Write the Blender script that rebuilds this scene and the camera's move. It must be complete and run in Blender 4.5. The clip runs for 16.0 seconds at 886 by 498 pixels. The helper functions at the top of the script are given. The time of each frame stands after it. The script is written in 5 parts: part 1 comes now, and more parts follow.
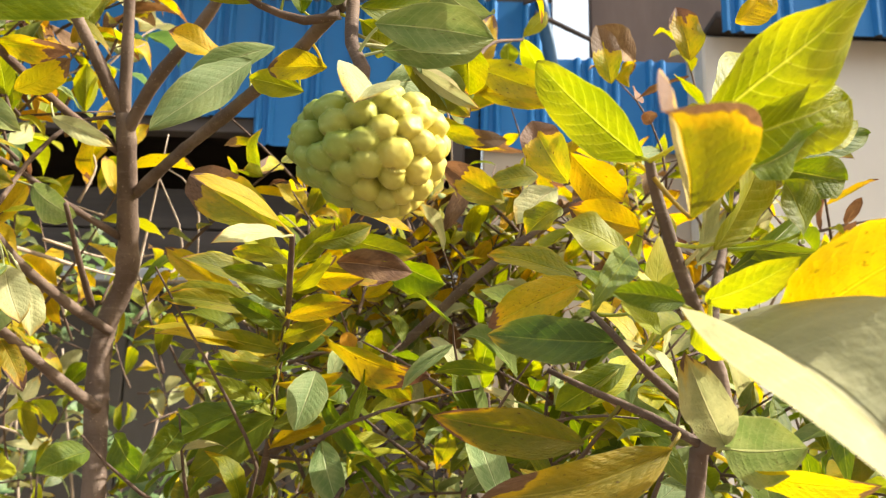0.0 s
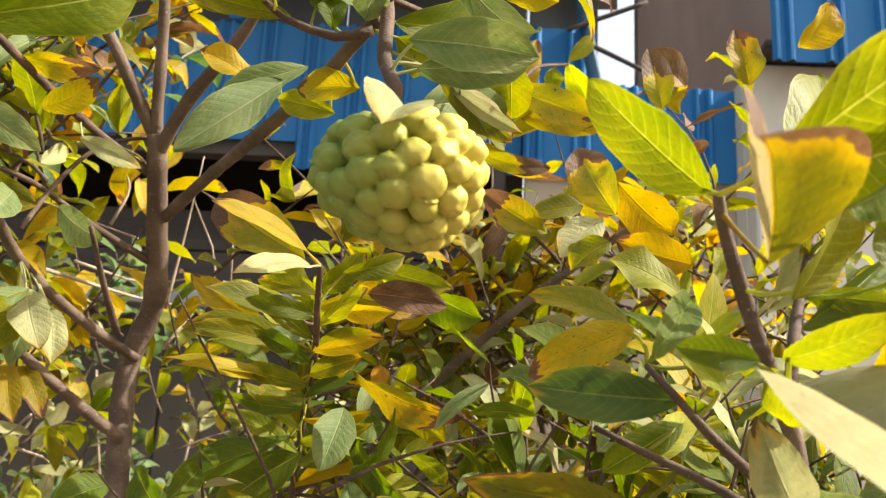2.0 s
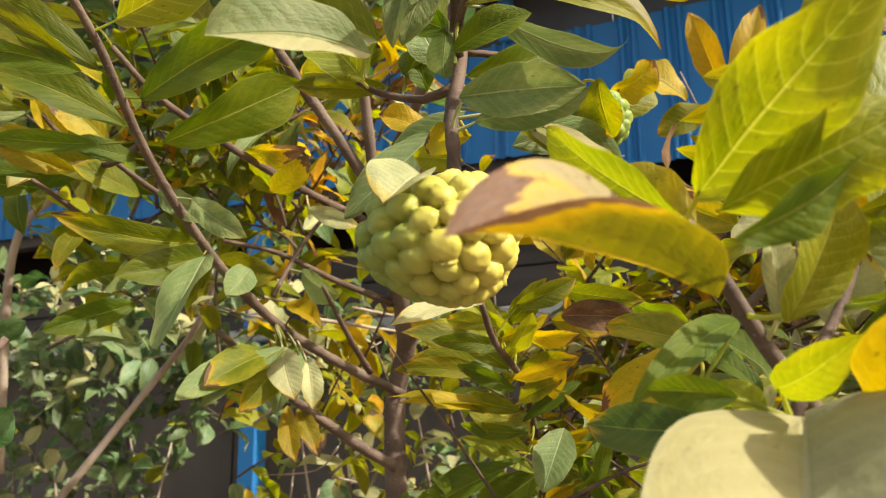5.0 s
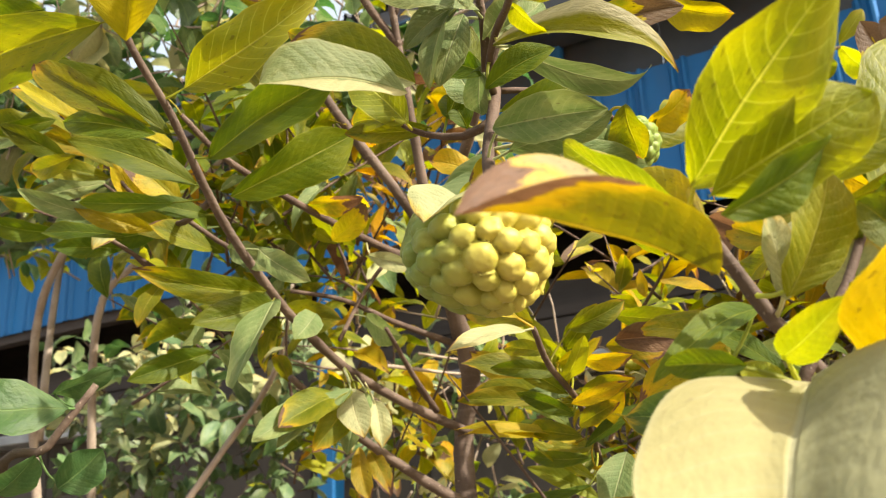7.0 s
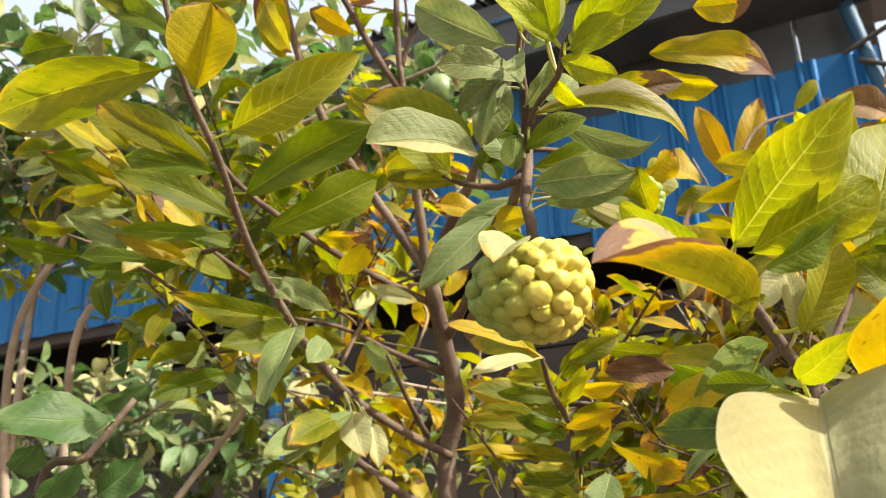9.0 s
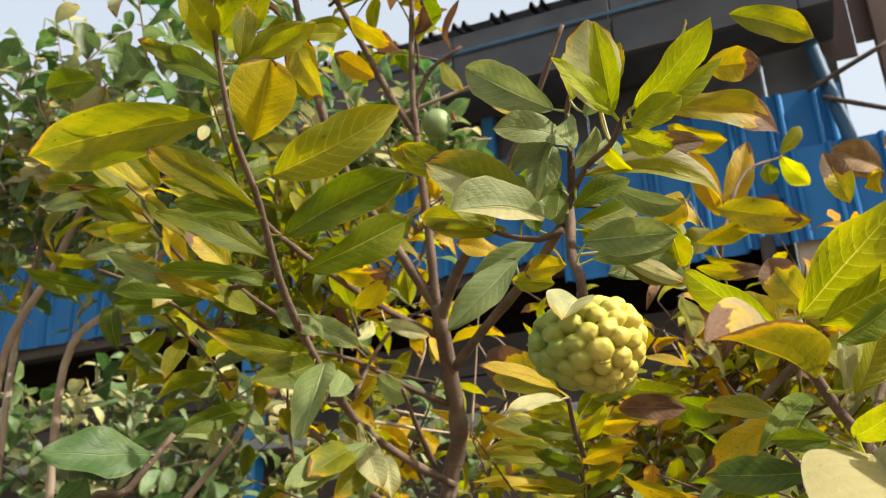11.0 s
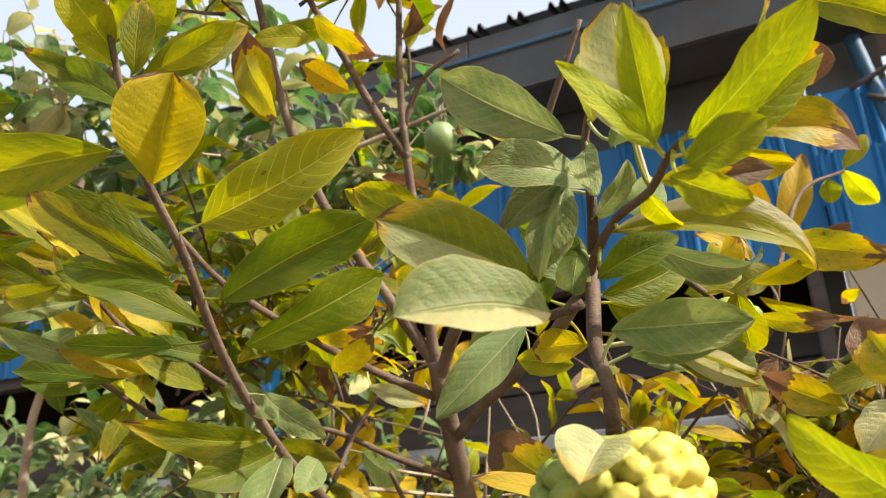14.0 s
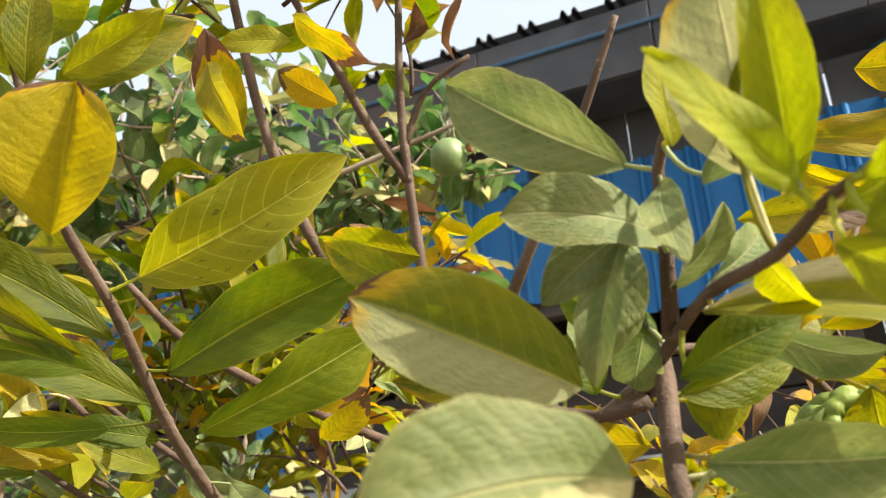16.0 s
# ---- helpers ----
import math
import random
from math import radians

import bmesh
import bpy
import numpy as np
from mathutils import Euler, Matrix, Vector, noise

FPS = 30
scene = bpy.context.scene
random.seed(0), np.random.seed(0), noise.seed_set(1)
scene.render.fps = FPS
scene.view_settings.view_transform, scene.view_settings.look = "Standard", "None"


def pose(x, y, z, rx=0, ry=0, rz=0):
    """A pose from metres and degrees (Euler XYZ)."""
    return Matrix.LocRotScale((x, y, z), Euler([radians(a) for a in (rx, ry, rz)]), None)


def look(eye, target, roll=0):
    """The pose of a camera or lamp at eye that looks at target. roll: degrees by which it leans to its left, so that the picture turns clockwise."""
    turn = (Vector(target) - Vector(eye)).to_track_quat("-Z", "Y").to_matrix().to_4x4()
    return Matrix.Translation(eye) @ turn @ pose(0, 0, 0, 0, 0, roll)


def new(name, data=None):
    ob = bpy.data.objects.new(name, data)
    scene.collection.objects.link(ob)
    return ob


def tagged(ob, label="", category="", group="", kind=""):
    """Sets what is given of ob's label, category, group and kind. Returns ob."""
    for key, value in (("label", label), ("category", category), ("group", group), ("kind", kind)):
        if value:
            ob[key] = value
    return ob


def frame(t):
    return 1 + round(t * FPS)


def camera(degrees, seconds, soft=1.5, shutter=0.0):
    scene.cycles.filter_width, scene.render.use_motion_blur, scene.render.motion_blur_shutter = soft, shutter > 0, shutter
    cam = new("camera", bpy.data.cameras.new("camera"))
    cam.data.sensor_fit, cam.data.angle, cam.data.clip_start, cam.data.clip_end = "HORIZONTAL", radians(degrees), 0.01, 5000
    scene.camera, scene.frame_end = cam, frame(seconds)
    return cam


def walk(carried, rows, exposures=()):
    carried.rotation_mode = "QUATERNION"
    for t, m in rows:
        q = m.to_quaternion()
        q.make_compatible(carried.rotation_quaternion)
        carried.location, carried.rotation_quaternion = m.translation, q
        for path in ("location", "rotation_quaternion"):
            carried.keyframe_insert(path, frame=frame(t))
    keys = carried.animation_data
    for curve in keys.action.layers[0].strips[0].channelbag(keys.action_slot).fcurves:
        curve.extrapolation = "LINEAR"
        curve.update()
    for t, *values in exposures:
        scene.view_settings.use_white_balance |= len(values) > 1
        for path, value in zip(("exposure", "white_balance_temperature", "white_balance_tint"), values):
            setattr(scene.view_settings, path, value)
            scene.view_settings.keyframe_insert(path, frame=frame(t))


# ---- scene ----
cam = camera(53.7, 16.0, 1.1)
# seconds, place in metres, turn in degrees
PATH = [
    (0, -0.0002, 0.0020, 1.4554, 103.16, -1.22, -0.87),
    (0.5, 0.0067, 0.0019, 1.4627, 103.75, -1.97, -0.39),
    (1, -0.0016, 0.0162, 1.4751, 103.95, -2.77, 0.89),
    (1.5, -0.0115, 0.0250, 1.4807, 104.06, -2.65, 0.94),
    (2, 0.0018, 0.0494, 1.4734, 104.76, -2.93, 1.39),
    (2.5, 0.0341, 0.0699, 1.4919, 104.11, -2.94, 3.16),
    (3, 0.0650, 0.0736, 1.4991, 103.81, -1.39, 6.43),
    (3.5, 0.0866, 0.0501, 1.4904, 104.05, 0.22, 11.28),
    (4, 0.1084, 0.0498, 1.4943, 104.30, 0.37, 15.62),
    (4.2, 0.1170, 0.0519, 1.5006, 104.00, 0.55, 17.93),
    (6.3, 0.1767, 0.0556, 1.4819, 106.15, 1.23, 29.86),
    (6.5, 0.1778, 0.0542, 1.4724, 106.93, 2.09, 30.00),
    (7, 0.1754, 0.0295, 1.4665, 107.96, 2.68, 29.78),
    (7.5, 0.1716, 0.0018, 1.4565, 109.13, 3.17, 29.47),
    (8, 0.1692, -0.0333, 1.4439, 109.76, 2.89, 29.21),
    (8.5, 0.1598, -0.0588, 1.4341, 110.08, 2.94, 27.24),
    (8.7, 0.1561, -0.0676, 1.4392, 110.01, 2.54, 26.44),
    (10.8, 0.0984, -0.1671, 1.4483, 110.98, 2.13, 22.73),
    (11, 0.0989, -0.1616, 1.4552, 111.06, 2.13, 22.55),
    (11.5, 0.1103, -0.1512, 1.4639, 111.34, 2.20, 22.42),
    (12, 0.1001, -0.1263, 1.4756, 111.39, 2.25, 22.52),
    (12.5, 0.0847, -0.0883, 1.4906, 111.46, 2.14, 23.10),
    (13, 0.0730, -0.0525, 1.5123, 111.44, 2.39, 23.46),
    (13.5, 0.0811, -0.0170, 1.5497, 111.52, 2.12, 24.34),
    (14, 0.0629, 0.0314, 1.5808, 111.48, 2.45, 24.54),
    (14.5, 0.0427, 0.0844, 1.6050, 111.83, 2.32, 24.97),
    (15, 0.0410, 0.1255, 1.6220, 112.18, 2.69, 26.13),
    (15.5, 0.0191, 0.1462, 1.6509, 112.35, 2.86, 25.61),
    (16, 0.0092, 0.1610, 1.6667, 112.35, 2.62, 25.31),
]
EXPOSURES = [(0.0, 1.33), (0.5, 1.35), (1.0, 1.18), (1.5, 1.33), (2.0, 1.05), (2.5, 0.79), (3.0, 0.81), (4.2, 0.67), (6.5, 1.1), (7.0, 1.04), (8.7, 1.04), (11.0, 0.7), (11.5, 0.96), (12.5, 0.92), (13.5, 0.89), (16.0, 1.02)]
walk(cam, [(t, pose(x, y, z, rx, ry, rz)) for t, x, y, z, rx, ry, rz in PATH], EXPOSURES)
cam.data.dof.use_dof, cam.data.dof.focus_distance, cam.data.dof.aperture_fstop = True, 0.62, 16.0

# ---- daylight ----
SUN_AZIMUTH, SUN_HEIGHT = 94.0, 39.0
world = bpy.data.worlds.new("sky")
scene.world = world
world.use_nodes = True
wn = world.node_tree.nodes
sky = wn.new("ShaderNodeTexSky")
sky.sky_type, sky.sun_disc = "NISHITA", False
sky.sun_elevation, sky.sun_rotation = radians(SUN_HEIGHT), radians(SUN_AZIMUTH)
sky.air_density, sky.dust_density, sky.ozone_density = 1.6, 9.0, 0.3
wn["Background"].inputs["Strength"].default_value = 0.15
haze = wn.new("ShaderNodeMix")  # bright winter haze over the clear sky
haze.data_type = "RGBA"
haze.inputs[0].default_value = 0.5
haze.inputs[7].default_value = (4.3, 4.5, 4.75, 1)
world.node_tree.links.new(sky.outputs[0], haze.inputs[6])
world.node_tree.links.new(haze.outputs[2], wn["Background"].inputs["Color"])
sun_data = bpy.data.lights.new("sun", "SUN")
sun_data.energy, sun_data.angle, sun_data.color = 5.0, radians(0.6), (1.0, 0.93, 0.82)
sun = new("sun", sun_data)
toward = Vector((math.sin(radians(SUN_AZIMUTH)) * math.cos(radians(SUN_HEIGHT)),
                 math.cos(radians(SUN_AZIMUTH)) * math.cos(radians(SUN_HEIGHT)), math.sin(radians(SUN_HEIGHT))))
sun.matrix_world = look((6, -2, 8), Vector((6, -2, 8)) - toward)


# ---- materials ----
class Net:
    """Small helper to wire a node material."""

    def __init__(self, name):
        self.mat = bpy.data.materials.new(name)
        self.mat.use_nodes = True
        self.nt = self.mat.node_tree
        self.nt.nodes.clear()

    def node(self, kind, props=(), **sockets):
        n = self.nt.nodes.new(kind)
        for k, v in dict(props).items():
            if k == "op":
                n.operation = v
            elif k == "blend":
                n.blend_type = v
            elif k == "dims":
                n.noise_dimensions = v
            elif k == "feature":
                n.feature = v
        for k, v in sockets.items():
            key = int(k[1:]) if k[0] == "i" and k[1:].isdigit() else k.replace("_", " ")
            if isinstance(v, bpy.types.NodeSocket):
                self.nt.links.new(v, n.inputs[key])
            else:
                n.inputs[key].default_value = v
        return n

    def math(self, op, a, b=0.0, c=0.0):
        return self.node("ShaderNodeMath", {"op": op}, i0=a, i1=b, i2=c).outputs[0]

    def step(self, x, lo, hi):
        n = self.node("ShaderNodeMapRange", i0=x, i1=lo, i2=hi)
        n.interpolation_type = "SMOOTHSTEP"
        return n.outputs[0]

    def mix(self, f, a, b):
        n = self.nt.nodes.new("ShaderNodeMix")
        n.data_type = "RGBA"
        for i, v in ((0, f), (6, a), (7, b)):
            if isinstance(v, bpy.types.NodeSocket):
                self.nt.links.new(v, n.inputs[i])
            else:
                n.inputs[i].default_value = (*v, 1) if isinstance(v, tuple) else v
        return n.outputs[2]

    def noise(self, vec, scale, detail=3.0, w=None, rough=0.55):
        kw = {"Vector": vec, "Scale": scale, "Detail": detail, "Roughness": rough}
        if w is not None:
            kw["W"] = w
        return self.node("ShaderNodeTexNoise", {"dims": "4D" if w is not None else "3D"}, **kw).outputs[0]

    def bump(self, h, strength, dist):
        return self.node("ShaderNodeBump", Height=h, Strength=strength, Distance=dist).outputs[0]

    def finish(self, shader):
        o = self.nt.nodes.new("ShaderNodeOutputMaterial")
        self.nt.links.new(shader, o.inputs[0])
        return self.mat

    def principled(self, color, rough, normal=None, metal=0.0, spec=0.5):
        kw = {"Base Color": color if isinstance(color, bpy.types.NodeSocket) else (*color, 1), "Roughness": rough, "Metallic": metal, "Specular IOR Level": spec}
        if normal is not None:
            kw["Normal"] = normal
        n = self.nt.nodes.new("ShaderNodeBsdfPrincipled")
        for k, v in kw.items():
            if isinstance(v, bpy.types.NodeSocket):
                self.nt.links.new(v, n.inputs[k])
            else:
                n.inputs[k].default_value = v
        return n.outputs[0]

    def coord(self, out="Object"):
        return self.nt.nodes.new("ShaderNodeTexCoord").outputs[out]

    def chance(self):
        a = self.nt.nodes.new("ShaderNodeObjectInfo").outputs["Random"]
        b = self.nt.nodes.new("ShaderNodeNewGeometry").outputs["Random Per Island"]
        return self.math("FRACT", self.math("ADD", a, b))


def leaf_material(name, base, blotch, vein, brown=0.0, spots=0.0, rough=0.5, trans=0.4, vary=0.25, veins=0.13, turn=0.25, half=None):
    """Leaf blade: two tones, midrib and side veins by the blade's own length and width, yellowing and dry tip, specks, light through it."""
    m = Net(name)
    uv = m.coord("UV")
    sep = m.node("ShaderNodeSeparateXYZ", Vector=uv)
    u, side = sep.outputs[0], m.math("ABSOLUTE", m.math("SUBTRACT", m.math("MULTIPLY", sep.outputs[1], 2.0), 1.0))
    rnd = m.chance()
    w = m.math("MULTIPLY", rnd, 40.0)
    big = m.noise(uv, 2.6, 3.0, w)
    fine = m.noise(uv, 26.0, 4.0, w)
    mesh = m.noise(uv, 60.0, 2.0, w)
    col = m.mix(m.step(m.math("ADD", big, m.math("MULTIPLY", m.math("SUBTRACT", fine, 0.5), 0.3)), 0.36, 0.66), base, blotch)
    # yellowing that comes in from the tip and the margin
    fade = m.math("ADD", m.math("MULTIPLY", u, 0.55), m.math("ADD", m.math("MULTIPLY", m.math("MULTIPLY", side, side), 0.25), m.math("MULTIPLY", big, 0.8)))
    col = m.mix(m.math("MULTIPLY", m.step(fade, 0.72, 1.15), turn), col, (0.42, 0.32, 0.010))
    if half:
        # one half of the blade painted as if in sun: colour, raggedness, from and to across the blade
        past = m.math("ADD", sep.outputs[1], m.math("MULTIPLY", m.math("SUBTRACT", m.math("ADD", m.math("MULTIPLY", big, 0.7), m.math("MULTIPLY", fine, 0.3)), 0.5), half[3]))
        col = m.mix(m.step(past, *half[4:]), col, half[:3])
    wave = m.math("FRACT", m.math("ADD", m.math("SUBTRACT", m.math("MULTIPLY", u, 10.0), m.math("MULTIPLY", m.math("POWER", side, 1.3), 2.0)), m.math("MULTIPLY", big, 0.5)))
    off = m.math("ABSOLUTE", m.math("SUBTRACT", wave, 0.5))
    lat = m.math("MULTIPLY", m.step(off, 0.065, 0.01), m.step(side, 0.98, 0.70))
    mid = m.step(side, m.math("SUBTRACT", 0.075, m.math("MULTIPLY", u, 0.05)), 0.012)
    # blade a little deeper in tone between the side veins
    col = m.mix(m.math("MULTIPLY", m.math("MULTIPLY", m.step(off, 0.1, 0.42), m.step(mesh, 0.3, 0.7)), 0.16), col, tuple(0.62 * c for c in base))
    col = m.mix(m.math("MINIMUM", m.math("ADD", m.math("MULTIPLY", mid, 0.85), m.math("MULTIPLY", lat, veins)), 1.0), col, vein)
    col = m.mix(m.math("MULTIPLY", m.step(side, 0.93, 0.995), 0.4), col, vein)
    if brown > 0:
        edge = m.math("ADD", m.math("ADD", u, m.math("MULTIPLY", m.math("MULTIPLY", side, side), 0.14)), m.math("MULTIPLY", m.math("SUBTRACT", big, 0.5), 0.75))
        lim = m.math("SUBTRACT", 1.08 - brown * 0.6, m.math("MULTIPLY", rnd, brown * 0.55))
        burn = m.step(m.math("SUBTRACT", edge, lim), 0.0, 0.03)
        dry = m.mix(fine, (0.070, 0.032, 0.014), (0.20, 0.115, 0.060))
        halo = m.step(m.math("SUBTRACT", edge, lim), -0.16, 0.02)
        col = m.mix(m.math("MULTIPLY", halo, 0.6), col, (0.54, 0.32, 0.010))
        col = m.mix(burn, col, dry)
    if spots > 0:
        sp = m.noise(uv, 20.0, 2.0, m.math("ADD", w, 7.0), 0.4)
        sp2 = m.noise(uv, 55.0, 1.0, m.math("ADD", w, 3.0), 0.4)
        col = m.mix(m.math("MULTIPLY", m.math("MAXIMUM", m.step(sp, 0.66, 0.71), m.step(sp2, 0.71, 0.75)), spots), col, (0.06, 0.03, 0.012))
    hsv = m.node("ShaderNodeHueSaturation", Color=col, Hue=m.math("ADD", 0.5, m.math("MULTIPLY", m.math("SUBTRACT", rnd, 0.5), vary * 0.12)),
                 Value=m.math("ADD", 1.0, m.math("MULTIPLY", m.math("SUBTRACT", m.math("FRACT", m.math("MULTIPLY", rnd, 7.3)), 0.5), vary * 1.6)))
    col = hsv.outputs[0]
    h = m.math("SUBTRACT", m.math("ADD", m.math("MULTIPLY", fine, 0.7), m.math("MULTIPLY", m.math("MINIMUM", off, 0.3), 0.5)), m.math("MULTIPLY", mid, 0.8))
    nrm = m.bump(h, 0.75, 0.0016)
    surf = m.principled(col, m.math("ADD", rough - 0.10, m.math("MULTIPLY", fine, 0.22)), nrm, 0.0, 0.34)
    thru = m.node("ShaderNodeHueSaturation", Color=col, Hue=0.496, Saturation=1.12, Value=1.5).outputs[0]
    tl = m.node("ShaderNodeBsdfTranslucent", Color=thru, Normal=nrm).outputs[0]
    return m.finish(m.node("ShaderNodeMixShader", i0=trans, i1=surf, i2=tl).outputs[0])


def bark_material(name, a, b, scale=60.0, rough=0.75):
    m = Net(name)
    co = m.coord()
    n1 = m.noise(co, scale * 0.35, 4.0)
    n2 = m.noise(co, scale * 4.0, 4.0)
    rings = m.noise(m.node("ShaderNodeMapping", Vector=co, Scale=(scale * 0.4, scale * 0.4, scale * 3.0)).outputs[0], 1.0, 3.0)
    col = m.mix(m.step(n1, 0.35, 0.68), a, b)
    col = m.mix(m.math("MULTIPLY", m.step(rings, 0.58, 0.70), 0.18), col, (0.30, 0.25, 0.20))
    col = m.mix(m.math("MULTIPLY", m.step(n2, 0.6, 0.72), 0.4), col, (0.05, 0.032, 0.022))
    dots = m.noise(m.node("ShaderNodeMapping", Vector=co, Scale=(1.0, 1.0, 0.55)).outputs[0], scale * 6.5, 1.0)
    col = m.mix(m.math("MULTIPLY", m.step(dots, 0.70, 0.76), 0.65), col, (0.34, 0.27, 0.20))  # pale breathing pores
    nrm = m.bump(m.math("ADD", m.math("ADD", n2, rings), m.step(dots, 0.66, 0.78)), 0.6, 0.0015)
    return m.finish(m.principled(col, rough, nrm, 0.0, 0.3))


def plain_material(name, a, b, scale, rough=0.7, metal=0.0, bump=0.3, streak=(1, 1, 1), dirt=(0.08, 0.065, 0.05), dirty=0.35, depth=0.004):
    """Painted or mineral surface: two tones, stains, fine grain."""
    m = Net(name)
    co = m.node("ShaderNodeMapping", Vector=m.coord(), Scale=streak).outputs[0]
    n1, n2, n3 = m.noise(co, scale, 4.0), m.noise(co, scale * 9, 4.0), m.noise(co, scale * 0.3, 5.0)
    col = m.mix(m.step(n1, 0.3, 0.7), a, b)
    col = m.mix(m.math("MULTIPLY", m.step(m.math("ADD", n3, m.math("MULTIPLY", n2, 0.25)), 0.6, 0.8), dirty), col, dirt)
    return m.finish(m.principled(col, m.math("ADD", rough - 0.1, m.math("MULTIPLY", n2, 0.2)), m.bump(n2, bump, depth), metal))


GREEN = leaf_material("leaf_green", (0.078, 0.120, 0.005), (0.125, 0.162, 0.007), (0.27, 0.29, 0.05), spots=0.3, trans=0.54, turn=0.08)
FRESH = leaf_material("leaf_fresh", (0.048, 0.112, 0.030), (0.080, 0.148, 0.042), (0.15, 0.24, 0.08), rough=0.45, trans=0.42, turn=0.0)
OLIVE = leaf_material("leaf_olive", (0.120, 0.142, 0.005), (0.205, 0.200, 0.007), (0.30, 0.29, 0.04), brown=0.06, spots=0.7, trans=0.54, turn=0.25)
VEINED = leaf_material("leaf_veined", (0.190, 0.220, 0.008), (0.265, 0.275, 0.010), (0.46, 0.46, 0.08), spots=0.4, trans=0.48, veins=0.55, turn=0.2)
LIME = leaf_material("leaf_lime", (0.235, 0.262, 0.010), (0.325, 0.335, 0.013), (0.44, 0.46, 0.07), spots=0.3, trans=0.50, turn=0.3)
GOLD = leaf_material("leaf_gold", (0.29, 0.245, 0.008), (0.38, 0.300, 0.009), (0.44, 0.36, 0.03), brown=0.06, spots=0.4, trans=0.48)
YELLOW = leaf_material("leaf_yellow", (0.34, 0.27, 0.006), (0.47, 0.32, 0.006), (0.48, 0.38, 0.03), brown=0.16, spots=0.7, trans=0.48)
AMBER = leaf_material("leaf_amber", (0.46, 0.26, 0.005), (0.56, 0.31, 0.006), (0.52, 0.36, 0.03), brown=0.20, spots=0.7, trans=0.48)
RUSTY = leaf_material("leaf_rust_edged", (0.22, 0.22, 0.008), (0.38, 0.285, 0.008), (0.40, 0.33, 0.03), brown=0.42, spots=0.8, trans=0.44)
# brown tip is its own; the cream half is sunlight put into the colour
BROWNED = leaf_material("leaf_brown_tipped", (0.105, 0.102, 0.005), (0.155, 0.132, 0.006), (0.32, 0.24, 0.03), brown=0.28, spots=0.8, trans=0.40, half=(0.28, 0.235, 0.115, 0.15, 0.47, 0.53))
SPOTTED = leaf_material("leaf_spotted", (0.30, 0.26, 0.007), (0.44, 0.31, 0.007), (0.40, 0.36, 0.03), brown=0.15, spots=1.0, trans=0.46)
DUSTY = leaf_material("leaf_dusty", (0.122, 0.172, 0.050), (0.192, 0.230, 0.082), (0.34, 0.36, 0.17), spots=0.4, rough=0.6, trans=0.30, vary=0.2, veins=0.2, turn=0.1)
# pale leaf, with the cream of sunlit blades put into its colour
SUNPALE = leaf_material("leaf_pale_sunlit", (0.30, 0.31, 0.14), (0.40, 0.385, 0.185), (0.48, 0.45, 0.24), brown=0.08, spots=0.3, rough=0.6, trans=0.3, vary=0.15, turn=0.1)
# lit half and shaded half of the broad leaf are both in the colour
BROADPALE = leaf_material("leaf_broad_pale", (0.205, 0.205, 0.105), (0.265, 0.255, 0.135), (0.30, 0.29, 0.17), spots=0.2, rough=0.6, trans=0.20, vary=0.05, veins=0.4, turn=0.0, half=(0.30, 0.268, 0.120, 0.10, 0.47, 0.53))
# shaded copy of GREEN, darkened for a leaf that isn't lit from behind
SHADEGREEN = leaf_material("leaf_green_shaded", (0.045, 0.075, 0.012), (0.070, 0.105, 0.018), (0.16, 0.19, 0.05), brown=0.03, spots=0.2, trans=0.28, veins=0.25, turn=0.1)
BRONZE = leaf_material("leaf_bronze", (0.165, 0.135, 0.010), (0.25, 0.170, 0.010), (0.30, 0.24, 0.04), brown=0.22, spots=0.9, trans=0.36, turn=0.3)
ROSETTE = leaf_material("leaf_gold_rosette", (0.33, 0.22, 0.006), (0.42, 0.255, 0.006), (0.46, 0.34, 0.03), brown=0.17, spots=0.5, trans=0.45)
# cream halves here stand for sun falling on that part of the blade
CREAMLIT = leaf_material("leaf_cream_lit_half", (0.155, 0.165, 0.014), (0.225, 0.215, 0.018), (0.36, 0.34, 0.10), brown=0.05, spots=0.3, trans=0.44, vary=0.1, turn=0.2, half=(0.44, 0.40, 0.23, 0.25, 0.32, 0.22))
SAGELIT = leaf_material("leaf_sage_lit_half", (0.125, 0.165, 0.050), (0.175, 0.205, 0.075), (0.34, 0.34, 0.14), spots=0.15, rough=0.55, trans=0.36, vary=0.1, veins=0.25, turn=0.1, half=(0.38, 0.36, 0.165, 0.8, 0.47, 0.37))
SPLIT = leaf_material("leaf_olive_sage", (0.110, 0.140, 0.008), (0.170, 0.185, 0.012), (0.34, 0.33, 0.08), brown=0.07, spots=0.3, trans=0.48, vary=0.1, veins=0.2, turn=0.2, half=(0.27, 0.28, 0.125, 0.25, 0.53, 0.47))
TAN = leaf_material("leaf_tan", (0.085, 0.10, 0.008), (0.13, 0.125, 0.010), (0.22, 0.18, 0.03), brown=0.16, spots=0.8, trans=0.38)
DRIED = leaf_material("leaf_dried", (0.11, 0.055, 0.025), (0.20, 0.115, 0.055), (0.28, 0.17, 0.08), spots=0.6, rough=0.75, trans=0.2, turn=0.0)
GUAVA = leaf_material("leaf_guava", (0.085, 0.145, 0.050), (0.155, 0.215, 0.090), (0.24, 0.32, 0.09), spots=0.2, rough=0.36, trans=0.38, vary=0.4, veins=0.35, turn=0.0)
HEDGE = leaf_material("leaf_hedge", (0.085, 0.135, 0.055), (0.165, 0.205, 0.095), (0.22, 0.27, 0.09), spots=0.2, rough=0.42, trans=0.33, vary=0.5, turn=0.1)
